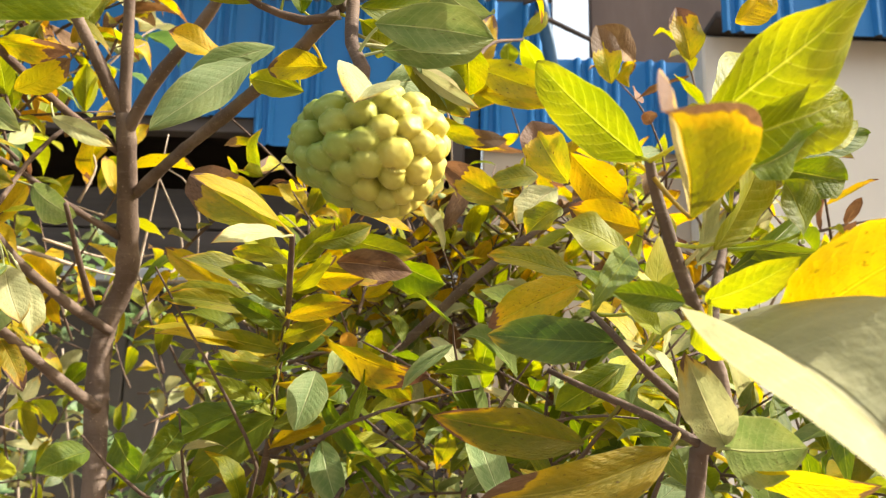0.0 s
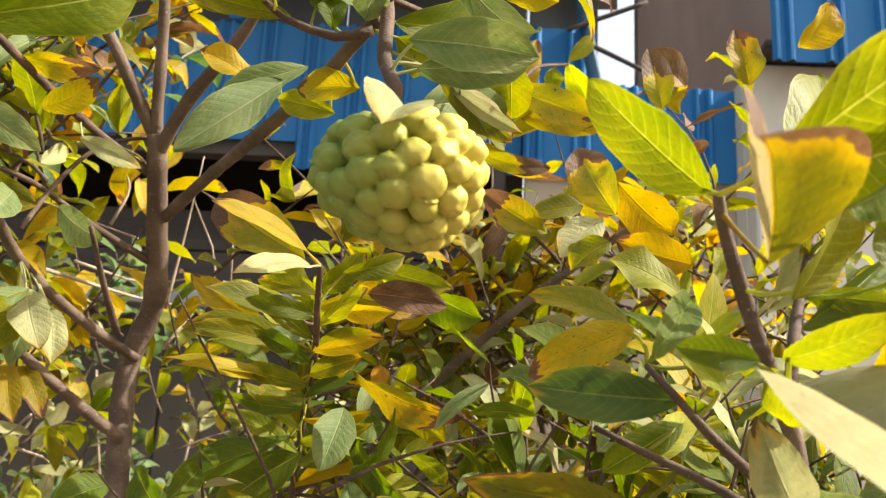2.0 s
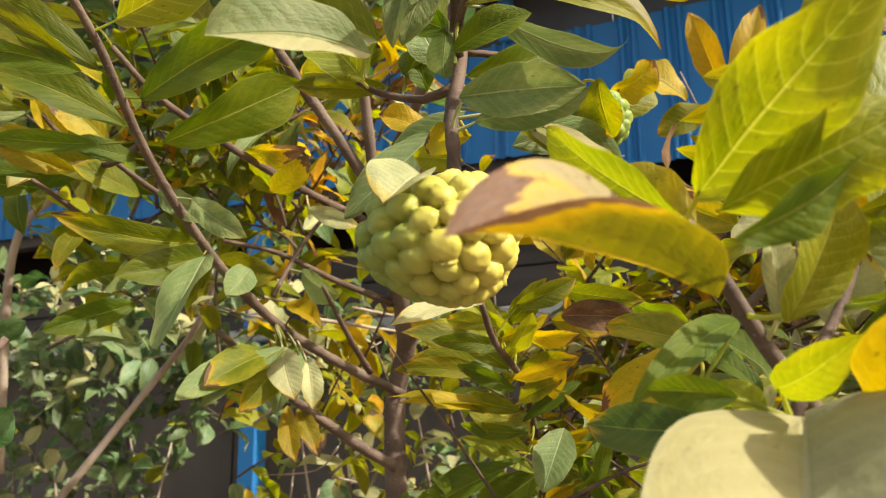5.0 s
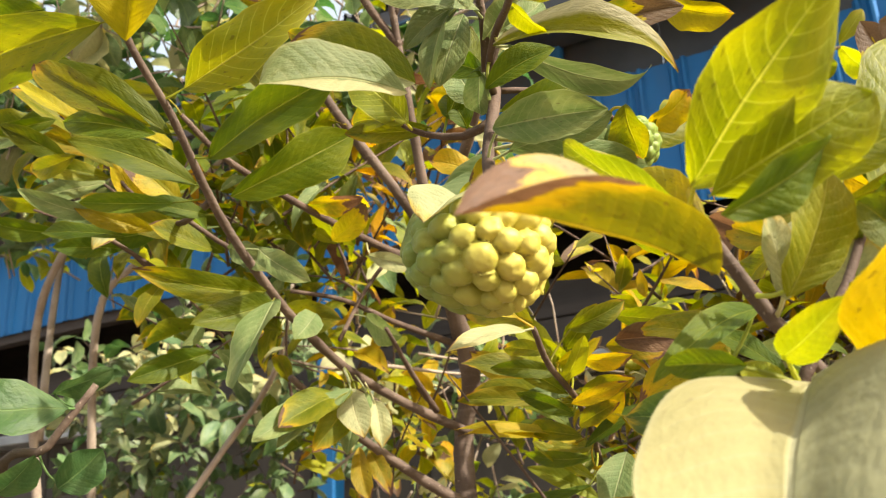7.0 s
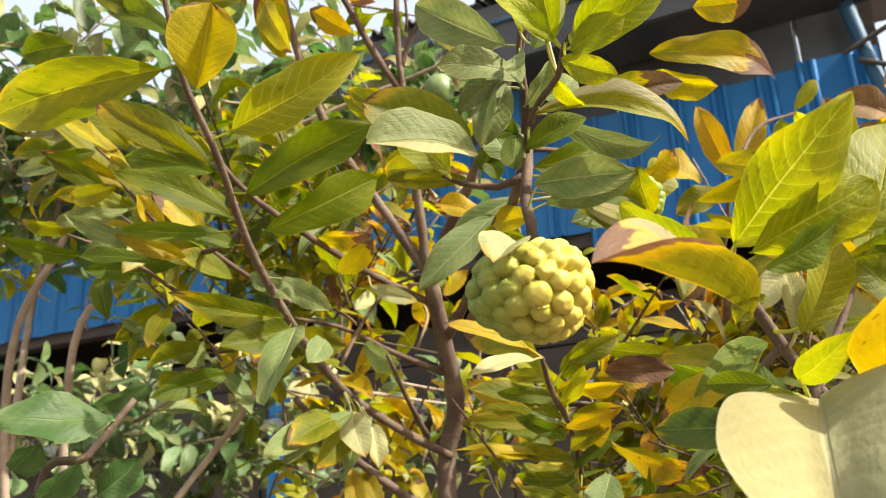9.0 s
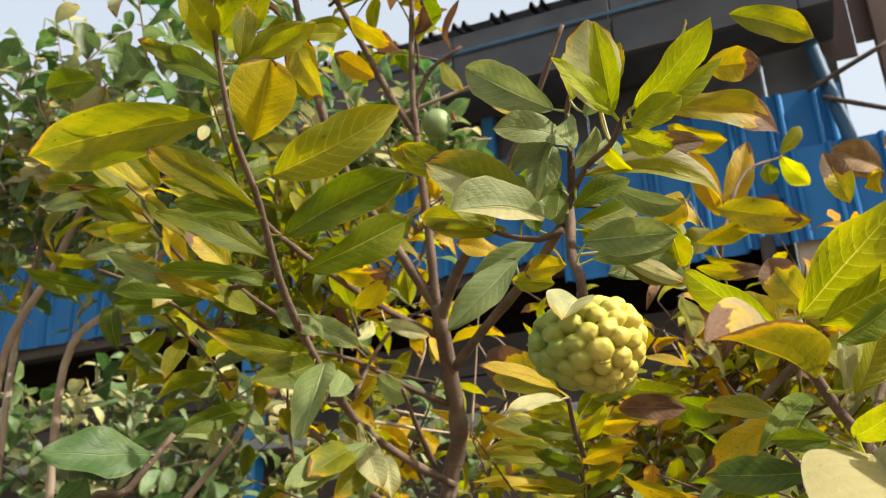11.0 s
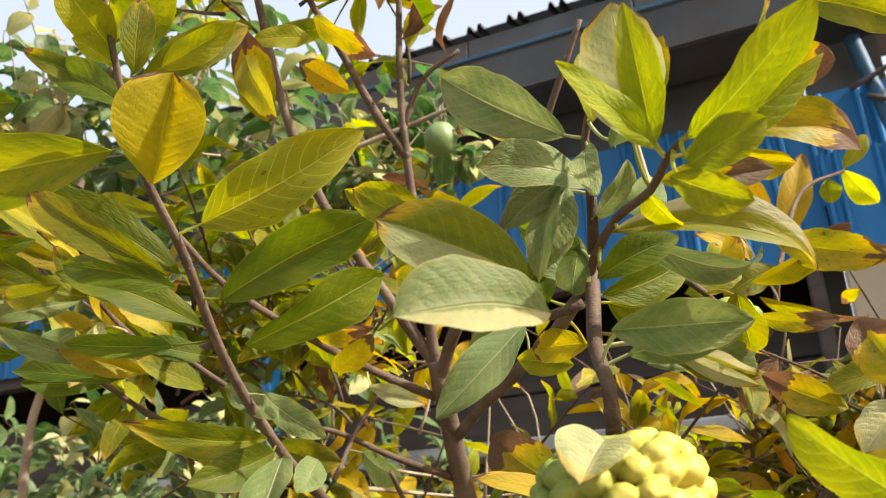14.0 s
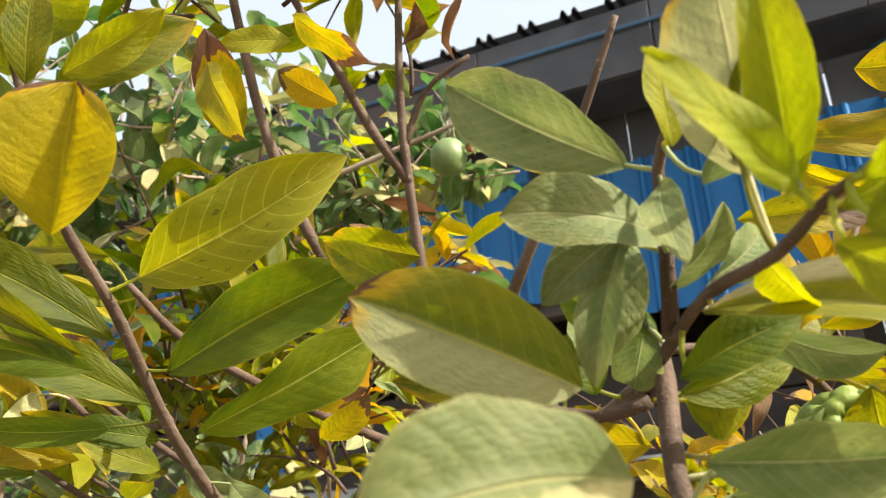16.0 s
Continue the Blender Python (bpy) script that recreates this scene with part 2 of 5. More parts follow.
BARK = bark_material("bark_brown", (0.090, 0.060, 0.043), (0.150, 0.106, 0.078))
TWIGBARK = bark_material("bark_twig", (0.070, 0.043, 0.029), (0.125, 0.083, 0.057), 90.0)
GREYBARK = bark_material("bark_grey", (0.24, 0.18, 0.13), (0.36, 0.29, 0.22), 40.0)
BLUE = plain_material("blue_paint", (0.003, 0.120, 0.33), (0.005, 0.150, 0.40), 1.5, 0.66, 0.0, 0.1, (1, 1, 0.35), (0.10, 0.12, 0.14), 0.30, 0.002)
DEEPBLUE = plain_material("dull_blue_paint", (0.010, 0.060, 0.13), (0.016, 0.085, 0.17), 2.0, 0.6, 0.0, 0.1, (1, 1, 1), (0.05, 0.06, 0.07), 0.4, 0.002)
ROOFTIN = plain_material("roof_tin", (0.040, 0.045, 0.052), (0.066, 0.072, 0.080), 3.0, 0.6, 0.3, 0.2, (1, 1, 1), (0.10, 0.06, 0.04), 0.5)
RUSTTIN = plain_material("rust_tin", (0.075, 0.05, 0.042), (0.13, 0.09, 0.075), 2.0, 0.75, 0.0, 0.3, (1, 1, 0.3), (0.06, 0.04, 0.03), 0.5)
CREAM = plain_material("cream_plaster", (0.52, 0.49, 0.43), (0.60, 0.57, 0.51), 1.6, 0.85, 0.0, 0.3, (1, 1, 0.5), (0.30, 0.26, 0.2), 0.35)
# shaded counterpart of CREAM: the wall's shade is mixed into this beige
SHADEPLASTER = plain_material("beige_plaster_shaded", (0.36, 0.30, 0.23), (0.43, 0.36, 0.28), 1.6, 0.85, 0.0, 0.3, (1, 1, 0.5), (0.2, 0.17, 0.13), 0.4)
# stucco taken near black: the shade beneath the eave is in its colour
SHADESTUCCO = plain_material("shaded_stucco", (0.040, 0.034, 0.028), (0.070, 0.060, 0.048), 2.5, 0.9, 0.0, 0.4, (1, 1, 0.6), (0.09, 0.085, 0.075), 0.5)
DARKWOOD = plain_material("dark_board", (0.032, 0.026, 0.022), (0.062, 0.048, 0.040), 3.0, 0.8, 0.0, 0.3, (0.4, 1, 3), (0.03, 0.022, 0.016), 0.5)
GALVANISED = plain_material("galvanised", (0.22, 0.23, 0.235), (0.34, 0.35, 0.355), 6.0, 0.45, 0.5, 0.2, (1, 1, 1), (0.2, 0.17, 0.14), 0.45)
EARTH = plain_material("earth", (0.13, 0.095, 0.065), (0.20, 0.155, 0.11), 1.2, 0.95, 0.0, 0.8, (1, 1, 1), (0.07, 0.06, 0.035), 0.5, 0.02)


def fruit_material(name, low, high):
    """Knobbly skin, green turning yellow between two places along x; its shaded and sunlit sides are in the same step.
    """
    m = Net(name)
    ob = m.coord("Object")
    att = m.nt.nodes.new("ShaderNodeAttribute")
    att.attribute_name = "seam"
    n1, n2 = m.noise(ob, 45.0, 3.0), m.noise(ob, 420.0, 4.0)
    rnd = m.chance()
    ripe_lit = m.node("ShaderNodeSeparateXYZ", Vector=m.nt.nodes.new("ShaderNodeNewGeometry").outputs["Position"]).outputs[0]
    ripe_lit = m.step(m.math("ADD", ripe_lit, m.math("MULTIPLY", m.math("SUBTRACT", rnd, 0.5), 0.012)), low, high)
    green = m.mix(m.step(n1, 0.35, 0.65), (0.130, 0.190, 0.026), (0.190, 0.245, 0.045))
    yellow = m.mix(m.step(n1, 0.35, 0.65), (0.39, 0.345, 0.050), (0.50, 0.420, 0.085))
    # also puts the sunlit side into the colour: lighter towards +x, darker green opposite
    col = m.mix(ripe_lit, green, yellow)
    col = m.mix(m.math("MULTIPLY", m.step(n2, 0.58, 0.7), 0.25), col, (0.42, 0.43, 0.17))
    col = m.mix(m.math("MULTIPLY", m.step(att.outputs["Fac"], 0.93, 0.995), 0.15), col, (0.38, 0.40, 0.16))
    col = m.mix(m.math("MULTIPLY", m.step(m.noise(ob, 130.0, 2.0), 0.70, 0.75), 0.5), col, (0.16, 0.12, 0.04))
    sh = m.nt.nodes.new("ShaderNodeBsdfPrincipled")
    m.nt.links.new(col, sh.inputs["Base Color"])
    sh.inputs["Roughness"].default_value = 0.5
    sh.inputs["Specular IOR Level"].default_value = 0.28
    sh.inputs["Subsurface Weight"].default_value = 0.08
    sh.inputs["Subsurface Radius"].default_value = (1.0, 0.8, 0.2)
    sh.inputs["Subsurface Scale"].default_value = 0.004
    m.nt.links.new(m.bump(m.math("ADD", m.math("MULTIPLY", n2, 0.5), n1), 0.35, 0.0012), sh.inputs["Normal"])
    return m.finish(sh.outputs[0])


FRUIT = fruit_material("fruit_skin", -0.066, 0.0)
UNRIPE = fruit_material("fruit_skin_green", 0.04, 0.2)
GUAVAFRUIT = plain_material("guava_skin", (0.11, 0.19, 0.06), (0.17, 0.25, 0.09), 40.0, 0.5, 0.0, 0.25, (1, 1, 1), (0.2, 0.2, 0.08), 0.3, 0.001)


# ---- mesh helpers ----
def mesh_ob(name, verts, faces, material, parent=None, smooth=True, uvs=None, label=""):
    me = bpy.data.meshes.new(name)
    me.from_pydata([tuple(v) for v in verts], [], [tuple(f) for f in faces])
    me.materials.append(material)
    if smooth:
        me.polygons.foreach_set("use_smooth", [True] * len(me.polygons))
    if uvs is not None:
        idx = np.empty(len(me.loops), dtype=np.int32)
        me.loops.foreach_get("vertex_index", idx)
        me.uv_layers.new(name="UVMap").data.foreach_set("uv", np.asarray(uvs, dtype=np.float32)[idx].ravel())
    me.update()
    ob = new(name, me)
    if parent is not None:
        ob.parent = parent
    if label:
        tagged(ob, label)
    return ob


def part(name, bm, material, parent, label="", smooth=False):
    me = bpy.data.meshes.new(name)
    bm.to_mesh(me)
    bm.free()
    me.materials.append(material)
    if smooth:
        me.polygons.foreach_set("use_smooth", [True] * len(me.polygons))
    ob = new(name, me)
    ob.parent = parent
    if label:
        tagged(ob, label)
    return ob


def box(x0, x1, y0, y1, z0, z1, bevel=0.004):
    bm = bmesh.new()
    bmesh.ops.create_cube(bm, size=1.0, matrix=Matrix.Translation(((x0 + x1) / 2, (y0 + y1) / 2, (z0 + z1) / 2)) @ Matrix.Diagonal((x1 - x0, y1 - y0, z1 - z0, 1)))
    if bevel:
        bmesh.ops.bevel(bm, geom=bm.edges[:], offset=bevel, segments=1, affect="EDGES")
    return bm


def thing(name, place, label, category, group="", kind=""):
    ob = new(name)
    ob.location = place
    ob.empty_display_size = 0.1
    return tagged(ob, label, category, group, kind)


def smooth_line(points, radii, step=0.02):
    """Points along a smooth curve through the given ones, with radii."""
    p = [np.array(q, dtype=float) for q in points]
    p = [2 * p[0] - p[1]] + p + [2 * p[-1] - p[-2]]
    out, rad = [], []
    for i in range(1, len(p) - 2):
        n = max(2, int(np.linalg.norm(p[i + 1] - p[i]) / step))
        for k in range(n):
            s = k / n
            a, b, c, d = p[i - 1], p[i], p[i + 1], p[i + 2]
            out.append(0.5 * (2 * b + (c - a) * s + (2 * a - 5 * b + 4 * c - d) * s * s + (3 * b - a - 3 * c + d) * s ** 3))
            rad.append((i - 1 + s) / (len(p) - 3))
    out.append(p[-2])
    rad.append(1.0)
    return np.array(out), radii[0] + (radii[1] - radii[0]) * np.array(rad)


def tube(line, rad, sides=8, knots=0.0, rng=None):
    """Closed tube about a line; knots: how uneven its girth is."""
    verts, faces = [], []
    n = len(line)
    up = np.array([0.31, 0.2, 0.93])
    for i in range(n):
        d = line[min(i + 1, n - 1)] - line[max(i - 1, 0)]
        d = d / (np.linalg.norm(d) + 1e-9)
        s = np.cross(d, up)
        if np.linalg.norm(s) < 1e-3:
            s = np.cross(d, np.array([1.0, 0, 0]))
        s /= np.linalg.norm(s)
        q = np.cross(s, d)
        k = 1.0 + (knots * (rng.random() - 0.35) if rng else 0.0)
        for j in range(sides):
            a = 2 * math.pi * j / sides
            g = k * (1.0 + (0.06 * (rng.random() - 0.5) if rng else 0.0))
            verts.append(line[i] + rad[i] * g * (math.cos(a) * s + math.sin(a) * q))
    for i in range(n - 1):
        for j in range(sides):
            a, b = i * sides + j, i * sides + (j + 1) % sides
            faces.append((a, b, b + sides, a + sides))
    faces.append(tuple(range(sides - 1, -1, -1)))
    faces.append(tuple(range((n - 1) * sides, n * sides)))
    return verts, faces


def blade(length, width, arch, fold, tip, rng, nu=14, nv=6, blunt=1.05, power=0.7, heart=0.0):
    """Leaf blade along +y, upper face +z: uneven outline, fold along the midrib, arch, wavy margin, curled tip."""
    verts, faces, uvs = [], [], []
    ph, amp, skew = rng.random() * 6.28, 0.03 + 0.09 * rng.random(), 0.08 * (rng.random() - 0.5)
    twist, dent = rng.gauss(0, 0.45), rng.uniform(-0.06, 0.06)
    pl, pr = rng.random() * 6.28, rng.random() * 6.28
    fl, fr = fold * rng.uniform(0.65, 1.4), fold * rng.uniform(0.65, 1.4)
    if heart:
        twist, dent, amp, fl, fr, skew = 0.0, 0.03, 0.02, fold, fold, 0.0
    for i in range(nu + 1):
        u = i / nu
        h0 = 0.5 * width * max(0.0, 1 - abs(2 * u ** blunt - 1) ** (2.2 if heart or power < 0.7 else 2.0)) ** (power if heart or power != 0.7 else 0.74) + 0.0003
        if not heart and power == 0.7:
            h0 *= 1 - 0.15 * max(0.0, (u - 0.82) / 0.18)  # drawn-out tip
        mid = arch * length * 4 * u * (1 - u) - tip * length * max(0.0, u - 0.7) ** 2 * 8
        for j in range(nv + 1):
            v = 2 * j / nv - 1
            p, f = (pr, fr) if v > 0 else (pl, fl)
            h = h0 * (1 + (0.3 if heart else 1.0) * 0.05 * math.sin(5.5 * u + p) + (0.0 if heart else 0.025) * math.sin(17 * u + 2 * p) + (0.0 if heart else 0.018) * math.sin(31 * u + 3 * p))
            z = mid + 1.5 * f * abs(v) * h - 0.5 * f * v * v * h + twist * v * h * (u - 0.4) + dent * h * math.sin(u * 9 + v * 4 + ph) + amp * width * v * v * math.sin(ph + u * 11 + (2 if v > 0 else 0)) * 0.8
            verts.append((v * h + skew * length * math.sin(math.pi * u), u * length - heart * abs(v) * width * math.exp(-5 * u), z))
            uvs.append((u, 0.5 + 0.5 * v))
    for i in range(nu):
        for j in range(nv):
            a = i * (nv + 1) + j
            faces.append((a, a + 1, a + nv + 2, a + nv + 1))
    return verts, faces, uvs


def frame_of(base, tip_at, normal):
    y = Vector(tip_at) - Vector(base)
    length = y.length
    y.normalize()
    z = Vector(normal) - y * Vector(normal).dot(y)
    z.normalize()
    x = y.cross(z)
    m = Matrix((x, y, z)).transposed().to_4x4()
    m.translation = Vector(base)
    return m, length


# ---- custard apple tree ----
rng = random.Random(11)
tree = thing("custard_apple_tree", (-0.43, 1.16, 0), "custard apple tree with yellowing, brown-edged leaves", "tree")
TREE_AT = Vector((-0.43, 1.16, 0))
STEMS = []


def stem(name, points, r0, r1):
    """A trunk, limb or twig of the tree, as one tapering tube."""
    line, rad = smooth_line(points, (r0, r1), 0.012)
    rad = rad * (1 + np.array([0.22 * max(0.0, noise.noise(Vector((i * 0.40, r0 * 900, 3.7)))) for i in range(len(rad))]))
    v, f = tube(line, rad, 12 if r0 > 0.008 else 8, 0.05, rng)
    o = np.array(TREE_AT)
    ob = mesh_ob(name, [q - o for q in v], f, BARK if r0 > 0.006 else TWIGBARK, tree)
    STEMS.append((line, ob))
    return ob


def leaf(material, base, tip_at, normal, width, arch, fold, curl, blunt=1.05, power=0.7, heart=0.0):
    """One large leaf with the stalk that joins it to the nearest wood."""
    m, length = frame_of(base, tip_at, normal)
    v, f, uv = blade(length, width, arch, fold, curl, rng, 20, 8, blunt, power, heart)
    b = np.array(base)
    near, gap, wood = None, 0.045, tree
    for line, limb in STEMS:
        d = np.linalg.norm(line - b, axis=1)
        k = int(d.argmin())
        if d[k] < gap:
            near, gap, wood = line[k], d[k], limb
    if near is not None:
        back = np.array(m.inverted() @ Vector(near))
        sag = np.array((0, -0.3 * gap, 0))
        line = np.array([back * (1 - s) ** 1 + sag * 4 * s * (1 - s) * 0.3 + np.array((0, 0.004 * s, 0)) for s in np.linspace(0, 1, 6)])
        pv, pf = tube(line, np.linspace(0.0013, 0.0009, 6), 5)
        n = len(v)
        v += [tuple(q) for q in pv]
        f += [tuple(i + n for i in q) for q in pf]
        uv += [(0.03, 0.5)] * len(pv)
    ob = mesh_ob("leaf", v, f, material, wood, True, uv)
    ob.matrix_local = Matrix.Translation(-TREE_AT) @ m
    return ob


# trunk and main limbs
stem("trunk", [(-0.43, 1.16, 0), (-0.4, 1.17, 0.7), (-0.415, 1.15, 1.3), (-0.447, 1.189, 1.574), (-0.413, 1.16, 1.678), (-0.395, 1.086, 1.764), (-0.384, 1.03, 1.826), (-0.383, 1.013, 1.854)], 0.0175, 0.0108)
stem("branch", [(-0.385, 1.023, 1.843), (-0.381, 1.003, 1.868), (-0.37, 0.957, 1.962), (-0.364, 0.913, 2.075), (-0.353, 0.874, 2.179), (-0.329, 0.833, 2.33)], 0.0082, 0.0035)
stem("branch", [(-0.383, 1.024, 1.843), (-0.413, 0.957, 1.919), (-0.464, 0.877, 2.034), (-0.477, 0.808, 2.133), (-0.482, 0.762, 2.24), (-0.482, 0.727, 2.326)], 0.0078, 0.0042)
stem("branch", [(-0.385, 1.028, 1.831), (-0.335, 0.971, 1.878), (-0.27, 0.91, 1.92), (-0.217, 0.864, 1.972), (-0.16, 0.833, 2.048), (-0.103, 0.797, 2.134)], 0.0085, 0.003)
stem("branch", [(-0.386, 1.086, 1.772), (-0.307, 0.966, 1.777), (-0.206, 0.802, 1.77), (-0.125, 0.665, 1.762), (-0.086, 0.589, 1.759), (-0.066, 0.552, 1.756)], 0.0072, 0.0044)
stem("branch", [(-0.362, 0.909, 2.087), (-0.389, 0.874, 2.144), (-0.415, 0.833, 2.218), (-0.442, 0.793, 2.288), (-0.462, 0.758, 2.353)], 0.006, 0.0035)
stem("twig", [(-0.36, 0.894, 2.123), (-0.327, 0.885, 2.178), (-0.275, 0.884, 2.204)], 0.004, 0.0025)

# limb that sweeps up to the left, with large leaves
stem("branch", [(-0.435, 1.181, 1.606), (-0.465, 1.088, 1.634), (-0.478, 0.953, 1.669), (-0.456, 0.821, 1.703), (-0.444, 0.743, 1.736), (-0.433, 0.674, 1.774), (-0.418, 0.621, 1.804), (-0.397, 0.553, 1.85), (-0.387, 0.495, 1.889), (-0.378, 0.46, 1.928), (-0.365, 0.422, 1.975), (-0.348, 0.386, 2.024)], 0.0068, 0.002)
leaf(OLIVE, (-0.394, 0.469, 1.903), (-0.65, 0.477, 1.921), (-0.066, -0.794, -0.604), 0.061, 0.06, 0.21, 0.0)
leaf(GOLD, (-0.322, 0.435, 1.843), (-0.289, 0.411, 1.906), (0.446, -0.729, -0.519), 0.058, 0.0, 0.9, 0, 1.4, 0.68, 0.01)
leaf(VEINED, (-0.374, 0.545, 1.865), (-0.23, 0.558, 1.919), (0.235, -0.879, -0.415), 0.053, 0.06, 0.36, 0.0)
leaf(GREEN, (-0.392, 0.6, 1.82), (-0.244, 0.608, 1.869), (0.135, -0.959, -0.25), 0.050, 0.05, 0.26, 0.0)
leaf(GREEN, (-0.372, 0.61, 1.779), (-0.283, 0.69, 1.852), (0.705, -0.153, -0.692), 0.055, 0.04, 0.15, 0.0)
leaf(GREEN, (-0.409, 0.566, 1.836), (-0.497, 0.471, 1.894), (0.743, -0.667, 0.044), 0.038, 0.08, 0.31, 0.0)
leaf(GREEN, (-0.425, 0.618, 1.806), (-0.512, 0.531, 1.846), (0.719, -0.692, 0.063), 0.035, 0.08, 0.31, 0.0)
leaf(OLIVE, (-0.444, 0.746, 1.728), (-0.491, 0.6, 1.728), (0.901, -0.287, -0.326), 0.032, 0.09, 0.38, 0.0)
leaf(DUSTY, (-0.398, 0.706, 1.702), (-0.388, 0.636, 1.601), (-0.082, -0.822, 0.563), 0.052, 0.04, 0.25, 0, 1.0, 0.6)
leaf(DUSTY, (-0.423, 0.706, 1.763), (-0.353, 0.708, 1.714), (0.113, -0.987, 0.116), 0.027, 0.06, 0.26, 0.0)
leaf(GREEN, (-0.539, 0.764, 1.676), (-0.582, 0.681, 1.638), (0.904, -0.388, -0.18), 0.030, 0.06, 0.27, 0.0)
leaf(GREEN, (-0.44, 0.753, 1.716), (-0.464, 0.655, 1.677), (0.956, -0.276, 0.098), 0.037, 0.05, 0.4, 0.0)
leaf(GREEN, (-0.443, 0.652, 1.789), (-0.481, 0.6, 1.795), (0.812, -0.584, 0.006), 0.022, 0.08, 0.23, 0.0)
leaf(RUSTY, (-0.42, 0.694, 2.047), (-0.399, 0.618, 2.11), (0.467, -0.488, -0.738), 0.040, 0.05, 0.42, 0.0)
leaf(OLIVE, (-0.367, 0.435, 1.97), (-0.292, 0.407, 2), (0.005, -0.722, -0.692), 0.048, 0.05, 0.34, 0.0)
leaf(LIME, (-0.372, 0.435, 1.965), (-0.372, 0.377, 1.993), (0.644, -0.34, -0.685), 0.033, 0.05, 0.35, 0.0)
leaf(OLIVE, (-0.363, 0.457, 1.948), (-0.297, 0.497, 2), (0.699, -0.537, -0.472), 0.030, 0.05, 0.36, 0.0)
leaf(GREEN, (-0.381, 0.467, 1.933), (-0.473, 0.463, 1.995), (0.164, -0.972, 0.17), 0.028, 0.06, 0.35, 0.0)
leaf(LIME, (-0.373, 0.439, 1.954), (-0.377, 0.402, 1.956), (0.99, -0.129, -0.059), 0.020, 0.05, 0.33, 0.0)
leaf(OLIVE, (-0.357, 0.408, 1.99), (-0.312, 0.385, 2.032), (0.294, -0.678, -0.673), 0.039, 0.05, 0.22, 0.0)
leaf(OLIVE, (-0.643, 0.653, 1.926), (-0.692, 0.577, 1.98), (0.887, -0.348, 0.304), 0.034, 0.06, 0.31, 0.0)
leaf(RUSTY, (-0.65, 0.687, 1.921), (-0.726, 0.608, 1.955), (0.589, -0.72, -0.368), 0.026, 0.06, 0.41, 0.0)
leaf(RUSTY, (-0.533, 0.701, 1.835), (-0.57, 0.642, 1.886), (0.789, -0.602, -0.123), 0.039, 0.06, 0.36, 0.0)
leaf(YELLOW, (-0.626, 0.722, 1.859), (-0.623, 0.666, 1.916), (0.973, -0.131, -0.188), 0.035, 0.06, 0.27, 0.0)
leaf(OLIVE, (-0.635, 0.684, 1.888), (-0.697, 0.611, 1.89), (0.753, -0.65, -0.103), 0.026, 0.07, 0.39, 0.0)
leaf(DUSTY, (-0.604, 0.644, 1.839), (-0.634, 0.612, 1.796), (0.873, -0.352, -0.338), 0.031, 0.05, 0.37, 0.0)
leaf(OLIVE, (-0.536, 0.713, 1.802), (-0.578, 0.641, 1.825), (0.724, -0.549, -0.417), 0.028, 0.05, 0.35, 0.0)
leaf(OLIVE, (-0.512, 0.73, 1.784), (-0.543, 0.664, 1.804), (0.913, -0.363, 0.185), 0.033, 0.05, 0.41, 0.0)
stem("twig", [(-0.428, 0.643, 1.799), (-0.528, 0.69, 1.809), (-0.6, 0.7, 1.855), (-0.649, 0.663, 1.924)], 0.004, 0.002)
leaf(DUSTY, (-0.457, 0.924, 1.642), (-0.501, 0.833, 1.569), (0.36, -0.683, 0.636), 0.039, 0.06, 0.32, 0.0)
leaf(OLIVE, (-0.451, 0.928, 1.639), (-0.479, 0.871, 1.563), (0.804, -0.578, 0.144), 0.037, 0.06, 0.24, 0.0)
leaf(DUSTY, (-0.452, 0.952, 1.638), (-0.455, 0.908, 1.561), (0.427, -0.79, 0.439), 0.036, 0.06, 0.32, 0.0)
leaf(SUNPALE, (-0.458, 0.974, 1.634), (-0.439, 0.961, 1.57), (0.638, -0.693, 0.335), 0.029, 0.06, 0.4, 0.0)
leaf(YELLOW, (-0.523, 1.031, 1.582), (-0.496, 1.014, 1.509), (0.224, -0.925, 0.307), 0.028, 0.06, 0.36, 0.0)
leaf(RUSTY, (-0.512, 1.039, 1.578), (-0.469, 1.026, 1.515), (0.347, -0.843, 0.41), 0.026, 0.06, 0.26, 0.0)
leaf(SUNPALE, (-0.584, 0.659, 1.845), (-0.592, 0.633, 1.777), (0.916, -0.399, 0.05), 0.029, 0.08, 0.28, 0.0)
leaf(DUSTY, (-0.477, 0.718, 1.778), (-0.411, 0.731, 1.742), (0.167, -0.984, -0.055), 0.027, 0.1, 0.3, 0.0)

# side twigs on the trunk
stem("branch", [(-0.391, 1.056, 1.811), (-0.429, 0.952, 1.831), (-0.454, 0.818, 1.853), (-0.48, 0.714, 1.884), (-0.495, 0.658, 1.921)], 0.006, 0.003)
stem("twig", [(-0.411, 1.12, 1.722), (-0.452, 1.025, 1.743), (-0.491, 0.953, 1.768), (-0.541, 0.905, 1.779)], 0.005, 0.0025)
stem("twig", [(-0.414, 1.057, 1.622), (-0.406, 0.986, 1.661), (-0.397, 0.912, 1.708)], 0.0045, 0.0025)
stem("branch", [(-0.43, 1.156, 1.503), (-0.457, 1.096, 1.533), (-0.493, 1.039, 1.574), (-0.507, 0.986, 1.602), (-0.516, 0.876, 1.658)], 0.008, 0.004)
stem("twig", [(-0.481, 0.931, 1.708), (-0.466, 0.969, 1.779), (-0.434, 0.997, 1.832), (-0.382, 1.035, 1.859)], 0.003, 0.002)
